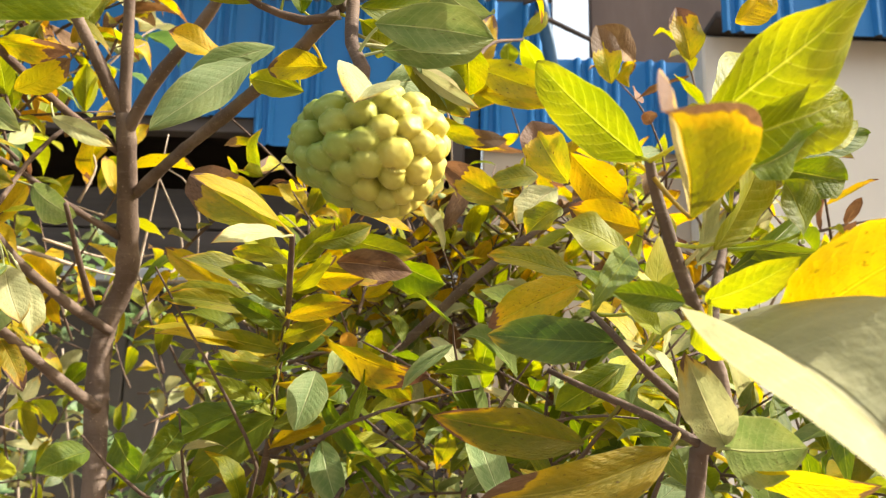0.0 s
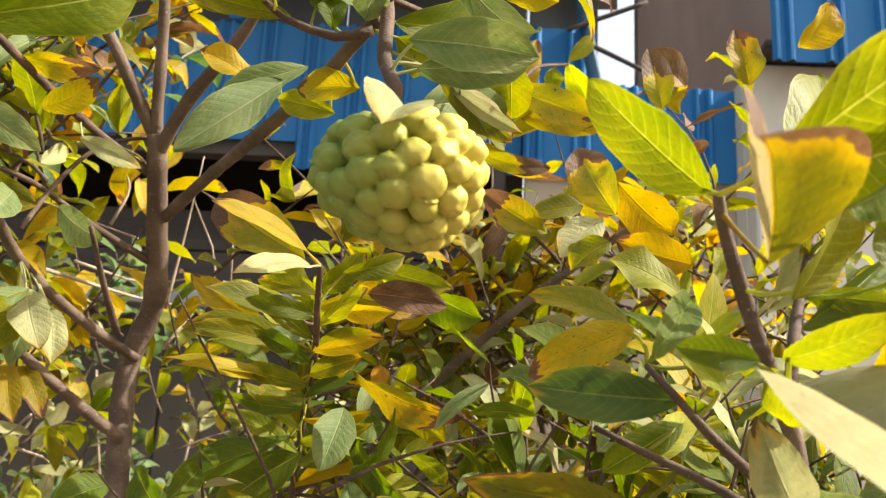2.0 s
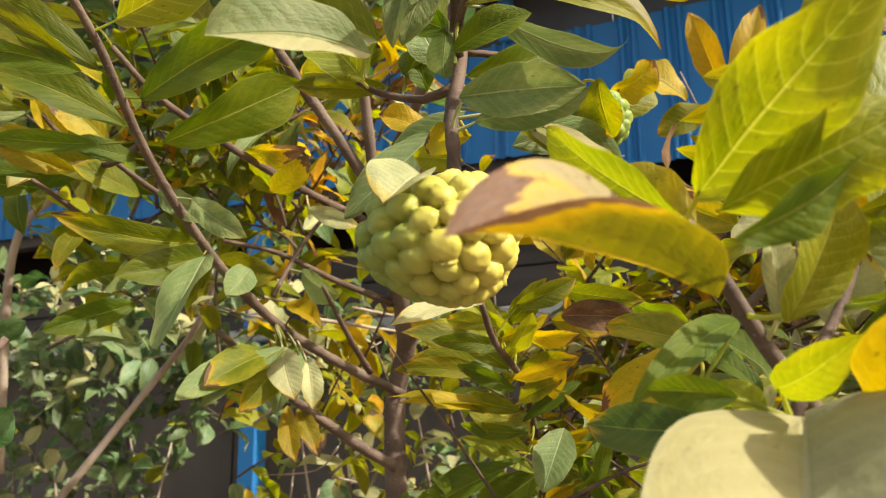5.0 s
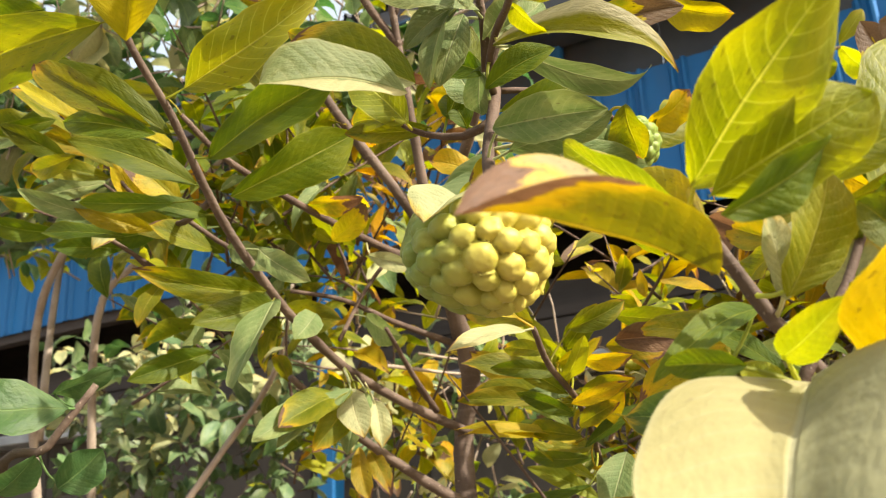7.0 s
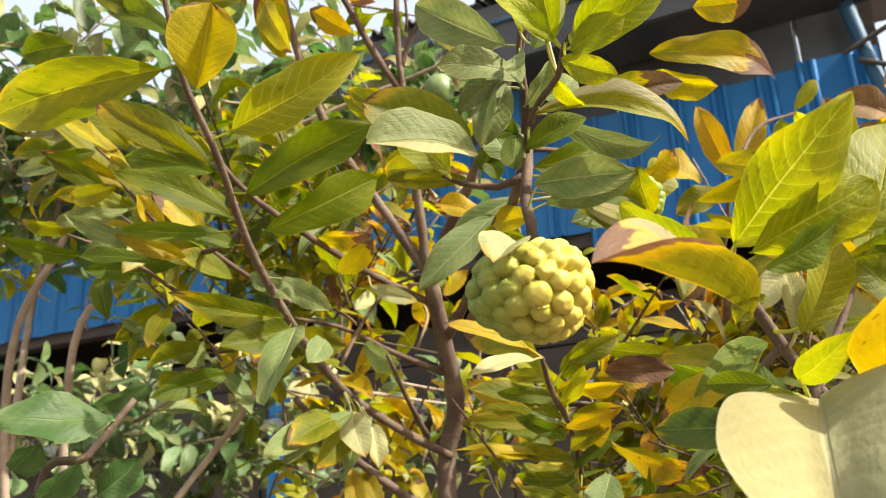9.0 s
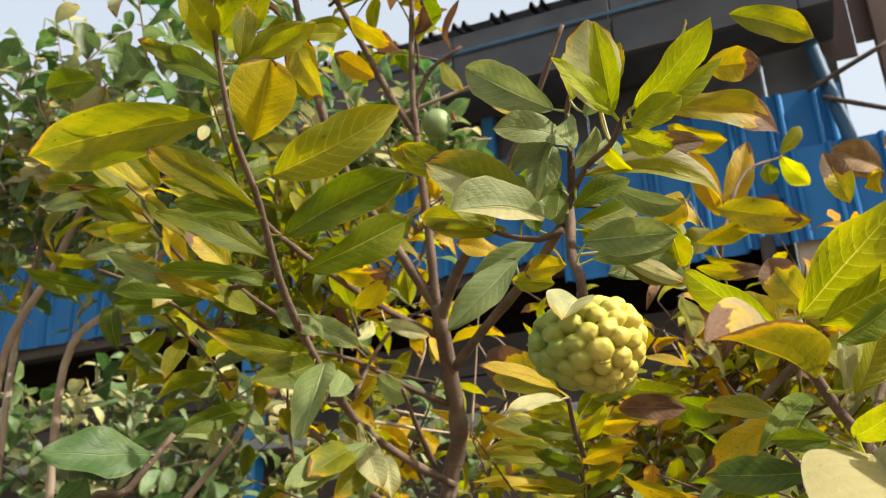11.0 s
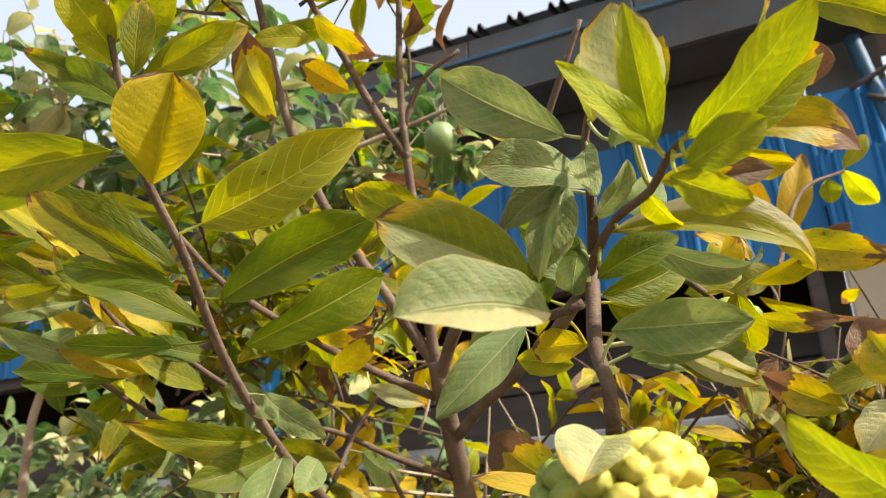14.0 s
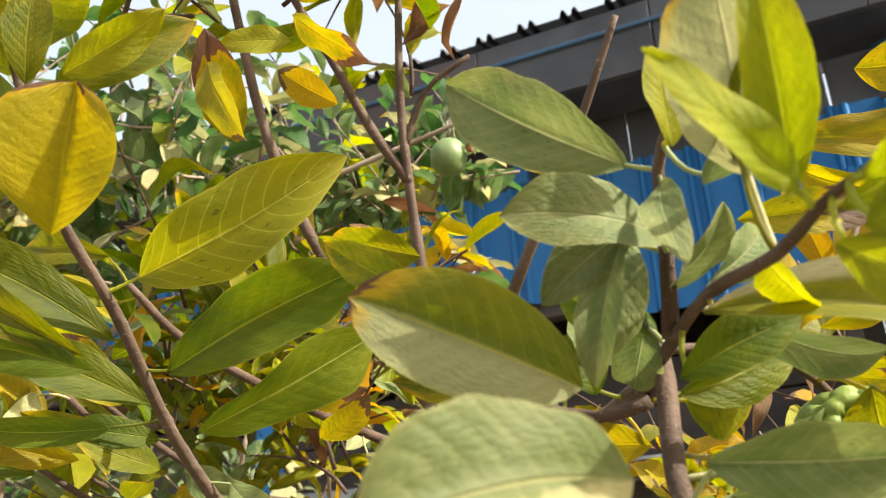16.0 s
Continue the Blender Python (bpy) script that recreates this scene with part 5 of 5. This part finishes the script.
# ---- leaf masses ----
def mass(parent, origin, name, twigs, pick, palette, size, rng, per=7, spread=0.9, slim=0.38, wood=TWIGBARK, droop=0.25, reach=(0.10, 0.22), detail=(6, 2), single=False, lean=0.25):
    """Many leafy twigs: one joined mesh a leaf tone, and one of the twigs."""
    bags = {k: ([], [], []) for k in palette}
    names = list(palette)
    weights = [palette[k] for k in names]
    wv, wf = [], []
    o = np.array(origin, dtype=float)
    for _ in range(twigs):
        a = np.array(pick(rng))
        head = Vector((rng.gauss(0, spread), rng.gauss(0, spread), 0.75 + rng.gauss(0, 0.45))).normalized()
        length = rng.uniform(*reach)
        bend = Vector((rng.gauss(0, 0.3), rng.gauss(0, 0.3), rng.gauss(0, 0.25)))
        line = np.array([a + np.array(head * (length * s) + bend * (length * s * s * 0.5)) for s in np.linspace(-0.25, 1, 7)])
        v, f = tube(line, np.linspace(0.0028, 0.0010, 7), 5)
        n = len(wv)
        wv += v
        wf += [tuple(i + n for i in q) for q in f]
        tone = rng.choices(names, weights)[0]
        count = max(3, int(per * rng.uniform(0.7, 1.3)))
        for k in range(count):
            s = 0.15 + 0.85 * k / max(1, count - 1)
            at = line[min(6, int(round(s * 6)))]
            side = head.cross(Vector((rng.gauss(0, 1), rng.gauss(0, 1), rng.gauss(0, 1)))).normalized()
            axis = (head * rng.uniform(0.15, 0.9) + side * 1.0 - Vector((0, 0, droop * rng.random() * 2))).normalized()
            up = Vector((rng.gauss(lean, 0.5), rng.gauss(-0.15, 0.5), 1.0))
            ln = size * rng.uniform(0.6, 1.25)
            m, _len = frame_of(at, at + np.array(axis) * ln, up)
            key = tone if rng.random() < 0.6 else rng.choices(names, weights)[0]
            bv, bf, bu = blade(ln, ln * slim * rng.uniform(0.8, 1.2), rng.uniform(-0.06, 0.18), rng.uniform(0.05, 0.75), 0.4 * rng.random() ** 2, rng, detail[0], detail[1])
            if single:
                one = mesh_ob("leaf", bv, bf, key, parent, True, bu)
                one.matrix_local = Matrix.Translation(-Vector(origin)) @ m
                continue
            M = np.array(m)
            tv, tf, tu = bags[key]
            n = len(tv)
            tv.extend((np.array(bv) @ M[:3, :3].T + M[:3, 3] - o).tolist())
            tf.extend([tuple(i + n for i in q) for q in bf])
            tu.extend(bu)
    for k in names:
        if bags[k][0]:
            tagged(mesh_ob(name, bags[k][0], bags[k][1], k, parent, True, bags[k][2]), "mass of small leaves on thin twigs", kind="stuff")
    tagged(mesh_ob("twigwork", [q - o for q in wv], wf, wood, parent), "thin leafy twigs", kind="stuff")


def ball(cx, cy, cz, rx, ry, rz):
    """Picks a point within an ellipsoid."""
    def pick(r):
        while True:
            a = (r.uniform(-1, 1), r.uniform(-1, 1), r.uniform(-1, 1))
            if a[0] ** 2 + a[1] ** 2 + a[2] ** 2 < 1:
                return cx + a[0] * rx, cy + a[1] * ry, cz + a[2] * rz
    return pick


AUTUMN = {OLIVE: 7, AMBER: 1, YELLOW: 2, LIME: 5, RUSTY: 2, DUSTY: 3, GREEN: 4, SUNPALE: 3, DRIED: 1}
RUST = {RUSTY: 3, AMBER: 2, YELLOW: 2, OLIVE: 5, LIME: 3, SUNPALE: 2, DRIED: 1, DUSTY: 1}
GREENER = {GREEN: 5, OLIVE: 4, DUSTY: 4, LIME: 2, SUNPALE: 2, YELLOW: 1}
mass(tree, TREE_AT, "foliage", 84, ball(0.05, 1.35, 1.57, 0.48, 0.30, 0.13), AUTUMN, 0.066, random.Random(21), per=9, slim=0.31)
mass(tree, TREE_AT, "foliage", 84, ball(0.18, 1.15, 1.40, 0.50, 0.35, 0.15), GREENER, 0.076, random.Random(22), slim=0.32)
mass(tree, TREE_AT, "foliage", 30, ball(0.24, 1.30, 1.72, 0.24, 0.25, 0.13), RUST, 0.070, random.Random(23), slim=0.32)
mass(tree, TREE_AT, "foliage", 12, ball(-0.74, 0.95, 1.84, 0.20, 0.22, 0.22), {OLIVE: 7, LIME: 2, SUNPALE: 1, RUSTY: 1, GREEN: 5, DUSTY: 4}, 0.085, random.Random(24))
mass(tree, TREE_AT, "foliage", 9, ball(-0.75, 1.50, 1.55, 0.30, 0.22, 0.22), AUTUMN, 0.085, random.Random(25))
mass(tree, TREE_AT, "foliage", 9, ball(-0.56, 1.05, 1.88, 0.13, 0.15, 0.08), RUST, 0.07, random.Random(26), detail=(8, 4), single=True)
mass(tree, TREE_AT, "foliage", 14, ball(-0.45, 0.80, 2.26, 0.20, 0.18, 0.09), {OLIVE: 5, GREEN: 3, RUSTY: 1, DRIED: 1}, 0.085, random.Random(27), per=5)
mass(tree, TREE_AT, "foliage", 30, ball(0.30, 0.85, 1.40, 0.24, 0.20, 0.16), GREENER, 0.085, random.Random(28), slim=0.32)
mass(tree, TREE_AT, "foliage", 8, ball(-0.66, 1.12, 2.02, 0.12, 0.2, 0.12), RUST, 0.08, random.Random(30))

mass(tree, TREE_AT, "foliage", 30, ball(0.30, 1.35, 1.76, 0.34, 0.25, 0.15), RUST, 0.066, random.Random(31), slim=0.32)
mass(tree, TREE_AT, "foliage", 20, ball(-0.13, 1.25, 1.72, 0.24, 0.20, 0.10), {OLIVE: 3, YELLOW: 3, RUSTY: 3, LIME: 2, DRIED: 2}, 0.065, random.Random(32), detail=(8, 4), single=True)
mass(tree, TREE_AT, "foliage", 9, ball(-0.80, 1.10, 2.04, 0.26, 0.22, 0.18), {OLIVE: 5, RUSTY: 1, GREEN: 6, DUSTY: 3}, 0.085, random.Random(33))

mass(tree, TREE_AT, "foliage", 8, ball(-0.58, 1.25, 2.02, 0.10, 0.10, 0.12), {RUSTY: 4, YELLOW: 4, DRIED: 2, OLIVE: 2}, 0.075, random.Random(34), detail=(8, 4), single=True)

mass(tree, TREE_AT, "foliage", 16, ball(-0.66, 0.95, 1.90, 0.16, 0.14, 0.16), {OLIVE: 5, GREEN: 5, DUSTY: 3}, 0.095, random.Random(35), slim=0.3, detail=(8, 4), single=True)

mass(tree, TREE_AT, "foliage", 14, ball(-0.72, 1.40, 1.70, 0.18, 0.20, 0.16), {OLIVE: 4, LIME: 3, SUNPALE: 2, YELLOW: 2, GREEN: 3}, 0.085, random.Random(36), slim=0.36)


def bare_twigs(parent, origin, count, pick, length, rng, material=GREYBARK):
    """Leafless dry twigs, crossing each other, as one part."""
    vs, fs = [], []
    o = np.array(origin, dtype=float)
    for _ in range(count):
        a = np.array(pick(rng))
        d = np.array((rng.gauss(0, 1), rng.gauss(0, 0.6), rng.gauss(0.25, 0.6)))
        d /= np.linalg.norm(d)
        ln = length * rng.uniform(0.5, 1.5)
        side = np.array((rng.gauss(0, 0.12), rng.gauss(0, 0.12), rng.gauss(0, 0.12))) * ln
        line, rad = smooth_line([a, a + d * ln * 0.5 + side, a + d * ln], (rng.uniform(0.0018, 0.0035), 0.0010), ln / 7)
        v, f = tube(line, rad, 5, 0.2, rng)
        n = len(vs)
        vs += [q - o for q in v]
        fs += [tuple(i + n for i in q) for q in f]
    tagged(mesh_ob("brushwood", vs, fs, material, parent), "pale dry twigs without leaves", kind="stuff")


bare_twigs(tree, TREE_AT, 60, ball(0.15, 1.45, 1.66, 0.50, 0.30, 0.18), 0.22, random.Random(61))
bare_twigs(tree, TREE_AT, 8, ball(-0.65, 1.30, 1.66, 0.28, 0.25, 0.25), 0.26, random.Random(62))
bare_twigs(tree, TREE_AT, 7, ball(-0.48, 1.38, 1.74, 0.26, 0.18, 0.12), 0.20, random.Random(64))
bare_twigs(tree, TREE_AT, 30, ball(0.10, 1.05, 1.38, 0.40, 0.25, 0.14), 0.22, random.Random(63), TWIGBARK)

# ---- guava tree and the hedge behind ----
guava = thing("guava_tree", (-1.35, 1.5, 0), "guava tree with fresh green ribbed leaves", "tree")
G_AT = np.array((-1.35, 1.5, 0))


def guava_limb(name, points, r0, r1, material=GREYBARK):
    line, rad = smooth_line(points, (r0, r1), 0.03)
    v, f = tube(line, rad, 10, 0.12, rng)
    return mesh_ob(name, [q - G_AT for q in v], f, material, guava)


guava_limb("trunk", [(-1.35, 1.5, 0), (-1.5, 1.4, 0.9), (-1.57, 1.27, 1.85), (-1.40, 1.23, 2.17), (-1.25, 1.25, 2.5)], 0.012, 0.007)
guava_limb("branch", [(-1.5, 1.4, 1.5), (-1.42, 1.31, 1.95), (-1.30, 1.31, 2.07), (-1.12, 1.30, 2.2), (-0.85, 1.25, 2.3)], 0.010, 0.005)
guava_limb("branch", [(-1.57, 1.3, 1.7), (-1.62, 1.35, 2.1), (-1.6, 1.4, 2.5)], 0.010, 0.005)
guava_limb("branch", [(-1.45, 1.38, 1.3), (-1.2, 1.45, 1.62), (-1.0, 1.42, 1.80), (-0.9, 1.35, 1.95)], 0.009, 0.004)
guava_limb("branch", [(-0.85, 1.25, 2.3), (-0.66, 1.31, 2.37), (-0.50, 1.34, 2.415), (-0.38, 1.36, 2.45)], 0.006, 0.003)
FRESHMIX = {GUAVA: 6, FRESH: 2, SUNPALE: 2, LIME: 1}
mass(guava, G_AT, "foliage", 120, ball(-1.20, 1.30, 2.42, 0.55, 0.36, 0.24), FRESHMIX, 0.080, random.Random(41), slim=0.5, wood=GREYBARK)
mass(guava, G_AT, "foliage", 80, ball(-1.85, 1.40, 2.40, 0.50, 0.32, 0.26), FRESHMIX, 0.085, random.Random(42), slim=0.5, wood=GREYBARK)
mass(guava, G_AT, "foliage", 34, ball(-0.74, 1.52, 2.40, 0.26, 0.14, 0.13), FRESHMIX, 0.075, random.Random(43), slim=0.5, wood=GREYBARK, detail=(8, 4), single=True)
mass(guava, G_AT, "foliage", 8, ball(-1.30, 1.65, 2.10, 0.45, 0.35, 0.22), FRESHMIX, 0.08, random.Random(45), slim=0.5, wood=GREYBARK)
mass(guava, G_AT, "foliage", 14, ball(-0.95, 1.45, 2.16, 0.35, 0.35, 0.22), FRESHMIX, 0.09, random.Random(44), slim=0.5, wood=GREYBARK, detail=(8, 4), single=True)


def guava_fruit(place, radius):
    """Small round green guava with the dry calyx at its end."""
    ob = thing("guava", place, "small unripe green guava hanging among leaves", "fruit")
    bm = bmesh.new()
    bmesh.ops.create_uvsphere(bm, u_segments=24, v_segments=16, radius=radius)
    for v in bm.verts:
        v.co *= 1 + 0.05 * noise.noise(v.co * 60)
        v.co.z *= 1.06
    part("skin", bm, GUAVAFRUIT, ob, smooth=True)
    for k in range(5):
        a = k * 1.2566
        v, f, uv = blade(radius * 0.55, radius * 0.45, 0.1, 0.3, 0, rng, 4, 2)
        c = mesh_ob("sepal", v, f, DRIED, ob, True, uv, "dry brown sepal")
        c.matrix_local = Matrix.Rotation(radians(78), 4, "Y") @ Matrix.Rotation(a, 4, "Z") @ pose(0, radius * 0.12, radius * 1.0, 45, 0, 0)
    line = np.array([(0, 0, radius), (0, 0.004, radius + 0.02), (0.005, 0.006, radius + 0.05)])
    v, f = tube(line, [0.002] * 3, 6)
    mesh_ob("stalk", v, f, TWIGBARK, ob)
    return ob


guava_fruit((-0.50, 1.335, 2.355), 0.031)

hedge = thing("hedge", (-1.3, 2.3, 0), "dense hedge of small green leaves in front of the house", "hedge", kind="stuff")
H_AT = np.array((-1.3, 2.3, 0))
HMIX = {HEDGE: 8, GUAVA: 4, SUNPALE: 1, LIME: 1}
mass(hedge, H_AT, "foliage", 36, ball(-2.20, 2.35, 1.76, 0.85, 0.35, 0.22), {HEDGE: 7, GUAVA: 4, SUNPALE: 1, LIME: 1}, 0.085, random.Random(51), slim=0.5, per=9, detail=(4, 2), lean=0.9)
mass(hedge, H_AT, "foliage", 22, ball(-2.30, 2.40, 1.50, 0.60, 0.40, 0.20), HMIX, 0.080, random.Random(52), slim=0.5, per=9, detail=(4, 2), lean=0.9)
mass(hedge, H_AT, "foliage", 58, ball(-2.05, 2.18, 1.92, 0.80, 0.28, 0.25), {HEDGE: 6, GUAVA: 4, SUNPALE: 5, FRESH: 2}, 0.095, random.Random(55), slim=0.48, per=8, detail=(6, 2), lean=0.7)
mass(hedge, H_AT, "foliage", 16, ball(-1.02, 2.15, 1.78, 0.28, 0.25, 0.15), {HEDGE: 6, GUAVA: 4, SUNPALE: 2, OLIVE: 2}, 0.075, random.Random(56), slim=0.48, per=8, detail=(6, 2), lean=0.7)
mass(hedge, H_AT, "foliage", 40, ball(-1.10, 2.40, 1.27, 0.75, 0.40, 0.20), {HEDGE: 6, OLIVE: 3, GUAVA: 3, SUNPALE: 1, YELLOW: 1}, 0.075, random.Random(54), slim=0.5, per=9, detail=(4, 2), lean=0.9)
mass(hedge, H_AT, "foliage", 60, ball(0.0, 2.1, 1.48, 0.9, 0.4, 0.25), {HEDGE: 3, OLIVE: 3, SUNPALE: 2, LIME: 2, YELLOW: 1}, 0.07, random.Random(53), per=9, detail=(4, 2))
for k in range(26):
    a = np.array((rng.uniform(-2.9, 0.7), rng.uniform(2.0, 2.6), 0.0))
    b = a + np.array((rng.gauss(0, 0.25), rng.gauss(0, 0.1), rng.uniform(1.3, 1.75)))
    line, rad = smooth_line([a, (a + b) / 2 + np.array((rng.gauss(0, 0.08), 0, 0)), b], (0.009, 0.003), 0.08)
    v, f = tube(line, rad, 6, 0.1, rng)
    mesh_ob("hedge_stem", [q - H_AT for q in v], f, GREYBARK, hedge)

# ---- tin house ----
house = thing("tin_house", (-1.5, 3.6, 0), "house with blue ribbed tin wall and dark tin roof", "house")
HO = Vector((-1.5, 3.6, 0))


def ribbed(x0, x1, z0, z1, y, pitch=0.20, deep=0.022, material=BLUE, lower=None):
    """Ribbed sheet standing in the xz plane, with paired narrow ribs."""
    xs, ys = [], []
    x = x0
    while x < x1 - 1e-6:
        for dx, h in ((0, 0), (0.012, 1), (0.024, 1), (0.036, 0), (0.052, 0), (0.064, 1), (0.076, 1), (0.088, 0)):
            if x + dx <= x1:
                xs.append(x + dx)
                ys.append(-h * deep)
        x += pitch
    xs.append(x1)
    ys.append(0)
    verts, faces = [], []
    n = len(xs)
    for off in (0, 0.003):
        for z in (z0, z1):
            verts += [(a, y + b + off, z) for a, b in zip(xs, ys)]
    for i in range(n - 1):
        faces += [(i, i + 1, n + i + 1, n + i), (2 * n + i + 1, 2 * n + i, 3 * n + i, 3 * n + i + 1), (i, 2 * n + i, 2 * n + i + 1, i + 1), (n + i, n + i + 1, 3 * n + i + 1, 3 * n + i)]
    return verts, faces


def sheet(parent, at, name, x0, x1, z0, z1, y, material, label=""):
    v, f = ribbed(x0, x1, z0, z1, y)
    return mesh_ob(name, [np.array(q) - np.array(at) for q in v], f, material, parent, False, None, label)


def slab(parent, at, name, x0, x1, y0, y1, z0, z1, material, bevel=0.004, label=""):
    bm = box(x0 - at[0], x1 - at[0], y0 - at[1], y1 - at[1], z0 - at[2], z1 - at[2], bevel)
    return part(name, bm, material, parent, label)


x = -8.0
while x < 0.15:
    sheet(house, HO, "wall_sheet", x, min(x + 0.82, 0.18), (2.74 if x > -1.3 else 2.86) + rng.uniform(-0.012, 0.012), 3.43, 3.60 + 0.004 * (int(round(x / 0.8)) % 2), BLUE)
    x += 0.80
slab(house, HO, "wall_rail", -8.0, 0.18, 3.62, 3.70, 2.80, 2.88, DARKWOOD)
slab(house, HO, "wall_rail", -8.0, 0.18, 3.62, 3.70, 3.36, 3.42, DARKWOOD)
# dark panels added in place of the shaded open gap above the blue wall
for k in range(10):
    slab(house, HO, "upper_panel", -8.0 + k * 0.82, -7.985 + (k + 1) * 0.82 - 0.022, 3.625, 3.655, 3.435, 3.90, ROOFTIN, 0.003)
slab(house, HO, "upper_panel", 0.205, 0.46, 3.625, 3.655, 3.435, 3.90, ROOFTIN, 0.003)
slab(house, HO, "post", -1.15, -1.085, 3.56, 3.615, 3.43, 4.0, BLUE, 0.006, "blue painted upright under the eave")
slab(house, HO, "fascia", -8.2, 0.52, 3.258, 3.271, 3.866, 3.888, DEEPBLUE)
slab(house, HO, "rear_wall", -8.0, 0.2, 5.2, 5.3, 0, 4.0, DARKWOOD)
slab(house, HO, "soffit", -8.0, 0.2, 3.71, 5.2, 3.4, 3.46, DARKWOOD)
slab(house, HO, "end_wall", 0.12, 0.20, 3.72, 5.2, 0, 4.0, SHADESTUCCO)
slab(house, HO, "end_wall", -8.1, -8.0, 3.6, 5.2, 0, 4.0, SHADESTUCCO)
slab(house, HO, "ledge", -8.0, 0.10, 3.42, 3.66, 2.09, 2.15, GALVANISED, 0.006)
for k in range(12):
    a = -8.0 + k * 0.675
    slab(house, HO, "plinth_panel", a + 0.004, a + 0.671, 3.60, 3.66, 0.0, 2.09, SHADESTUCCO, 0.006)
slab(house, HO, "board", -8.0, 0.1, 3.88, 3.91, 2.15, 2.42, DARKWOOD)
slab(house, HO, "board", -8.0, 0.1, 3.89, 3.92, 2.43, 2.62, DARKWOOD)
slab(house, HO, "post", -2.45, -2.35, 3.44, 3.53, 0, 2.79, BLUE, 0.008, "blue painted post")
slab(house, HO, "post", -6.20, -6.10, 3.44, 3.53, 0, 2.79, BLUE, 0.008, "blue painted post")
slab(house, HO, "post", 0.06, 0.12, 3.56, 3.62, 0, 2.79, DARKWOOD, 0.008, "dark timber post")
# roof of ribbed sheets, falling towards the yard
for k in range(12):
    x0 = -8.2 + k * 0.78
    x1 = min(x0 + 0.80, 0.52)
    v, f = ribbed(x0, x1, 0, 2.6, 0, 0.20, 0.03)
    tilt = Matrix.Translation((0, 3.27, 4.02 + 0.004 * (k % 2))) @ Matrix.Rotation(radians(-72), 4, "X")
    ob = mesh_ob("roof_sheet", [tuple((tilt @ Vector(q)) - HO) for q in v], f, ROOFTIN, house, False)
slab(house, HO, "eave_lining", -8.2, 0.52, 3.295, 3.59, 3.66, 3.69, ROOFTIN, 0.004)
for k in range(12):
    x0 = -8.2 + k * 0.78
    slab(house, HO, "eave_panel", x0 + 0.003, min(x0 + 0.777, 0.52), 3.275, 3.292, 3.66, 3.985, ROOFTIN, 0.003)
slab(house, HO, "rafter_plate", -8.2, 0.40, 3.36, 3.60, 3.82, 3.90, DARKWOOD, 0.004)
sheet(house, HO, "wall_sheet", 0.17, 0.50, 2.95, 3.45, 3.596, BLUE)
slab(house, HO, "end_board", 0.463, 0.512, 3.62, 3.66, 3.10, 3.92, DARKWOOD, 0.003)
line, rad = smooth_line(((0.41, 3.50, 3.62), (0.50, 3.48, 3.00)), (0.030, 0.028), 0.05)
v, f = tube(line, rad, 12, 0.05, rng)
mesh_ob("brace", [q - np.array(HO) for q in v], f, DEEPBLUE, house, True, None, "leaning dull blue pipe at the wall's end")

# ---- building on the right ----
shed = thing("plastered_house", (1.6, 3.5, 0), "plastered cream house with rusty tin gable beside the blue wall", "house")
SO = Vector((1.6, 3.5, 0))
slab(shed, SO, "wall", 0.20, 1.08, 3.55, 3.65, 0, 2.90, SHADEPLASTER, 0.006, "beige plaster wall with shade put into its colour")
sheet(shed, SO, "wall_sheet", 0.185, 0.72, 2.72, 3.14, 3.52, BLUE)
sheet(shed, SO, "wall_sheet", 0.70, 1.20, 2.72, 3.14, 3.524, BLUE)
slab(shed, SO, "gable", 0.68, 1.30, 3.60, 3.66, 3.10, 4.6, RUSTTIN, 0.006, "rust-brown tin gable")
for x0, x1, z0 in ((0.516, 0.608, 3.60), (0.612, 0.72, 3.665)):
    slab(shed, SO, "gable_sheet", x0, x1, 3.668, 3.682, z0, 4.6, RUSTTIN, 0.003)
slab(shed, SO, "wall", 1.08, 4.5, 3.30, 3.42, 0, 3.16, CREAM, 0.01, "cream plaster wall")
slab(shed, SO, "side_wall", 1.08, 1.18, 3.42, 5.5, 0, 3.16, CREAM, 0.01)
sheet(shed, SO, "roof_edge", 1.12, 4.5, 3.10, 3.9, 3.16, BLUE)
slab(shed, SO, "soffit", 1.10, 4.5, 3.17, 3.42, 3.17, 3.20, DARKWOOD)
for ends in (((0.36, 3.45, 3.365), (0.70, 3.45, 3.51)), ((0.41, 3.45, 3.32), (0.69, 3.45, 3.18))):
    line, rad = smooth_line(ends, (0.011, 0.010), 0.05)
    v, f = tube(line, rad, 8, 0.1, rng)
    mesh_ob("brace", [q - np.array(SO) for q in v], f, DARKWOOD, shed, True, None, "dark pole brace across the gap")
slab(shed, SO, "pipe", 1.40, 1.43, 3.20, 3.23, 3.3, 4.8, BLUE, 0.006)

# ---- ground ----
gv, gf = [], []
N = 60
for i in range(N + 1):
    for j in range(N + 1):
        a, b = (i / N * 2 - 1), (j / N * 2 - 1)
        X, Y = 400 * a ** 3 + 6 * a, 400 * b ** 3 + 6 * b
        gv.append((X, Y, -0.02 + 0.03 * noise.noise(Vector((X * 0.7, Y * 0.7, 0)))))
for i in range(N):
    for j in range(N):
        k = i * (N + 1) + j
        gf.append((k, k + N + 1, k + N + 2, k + 1))
tagged(mesh_ob("ground", gv, gf, EARTH), "bare brown earth yard", "ground", kind="structure")
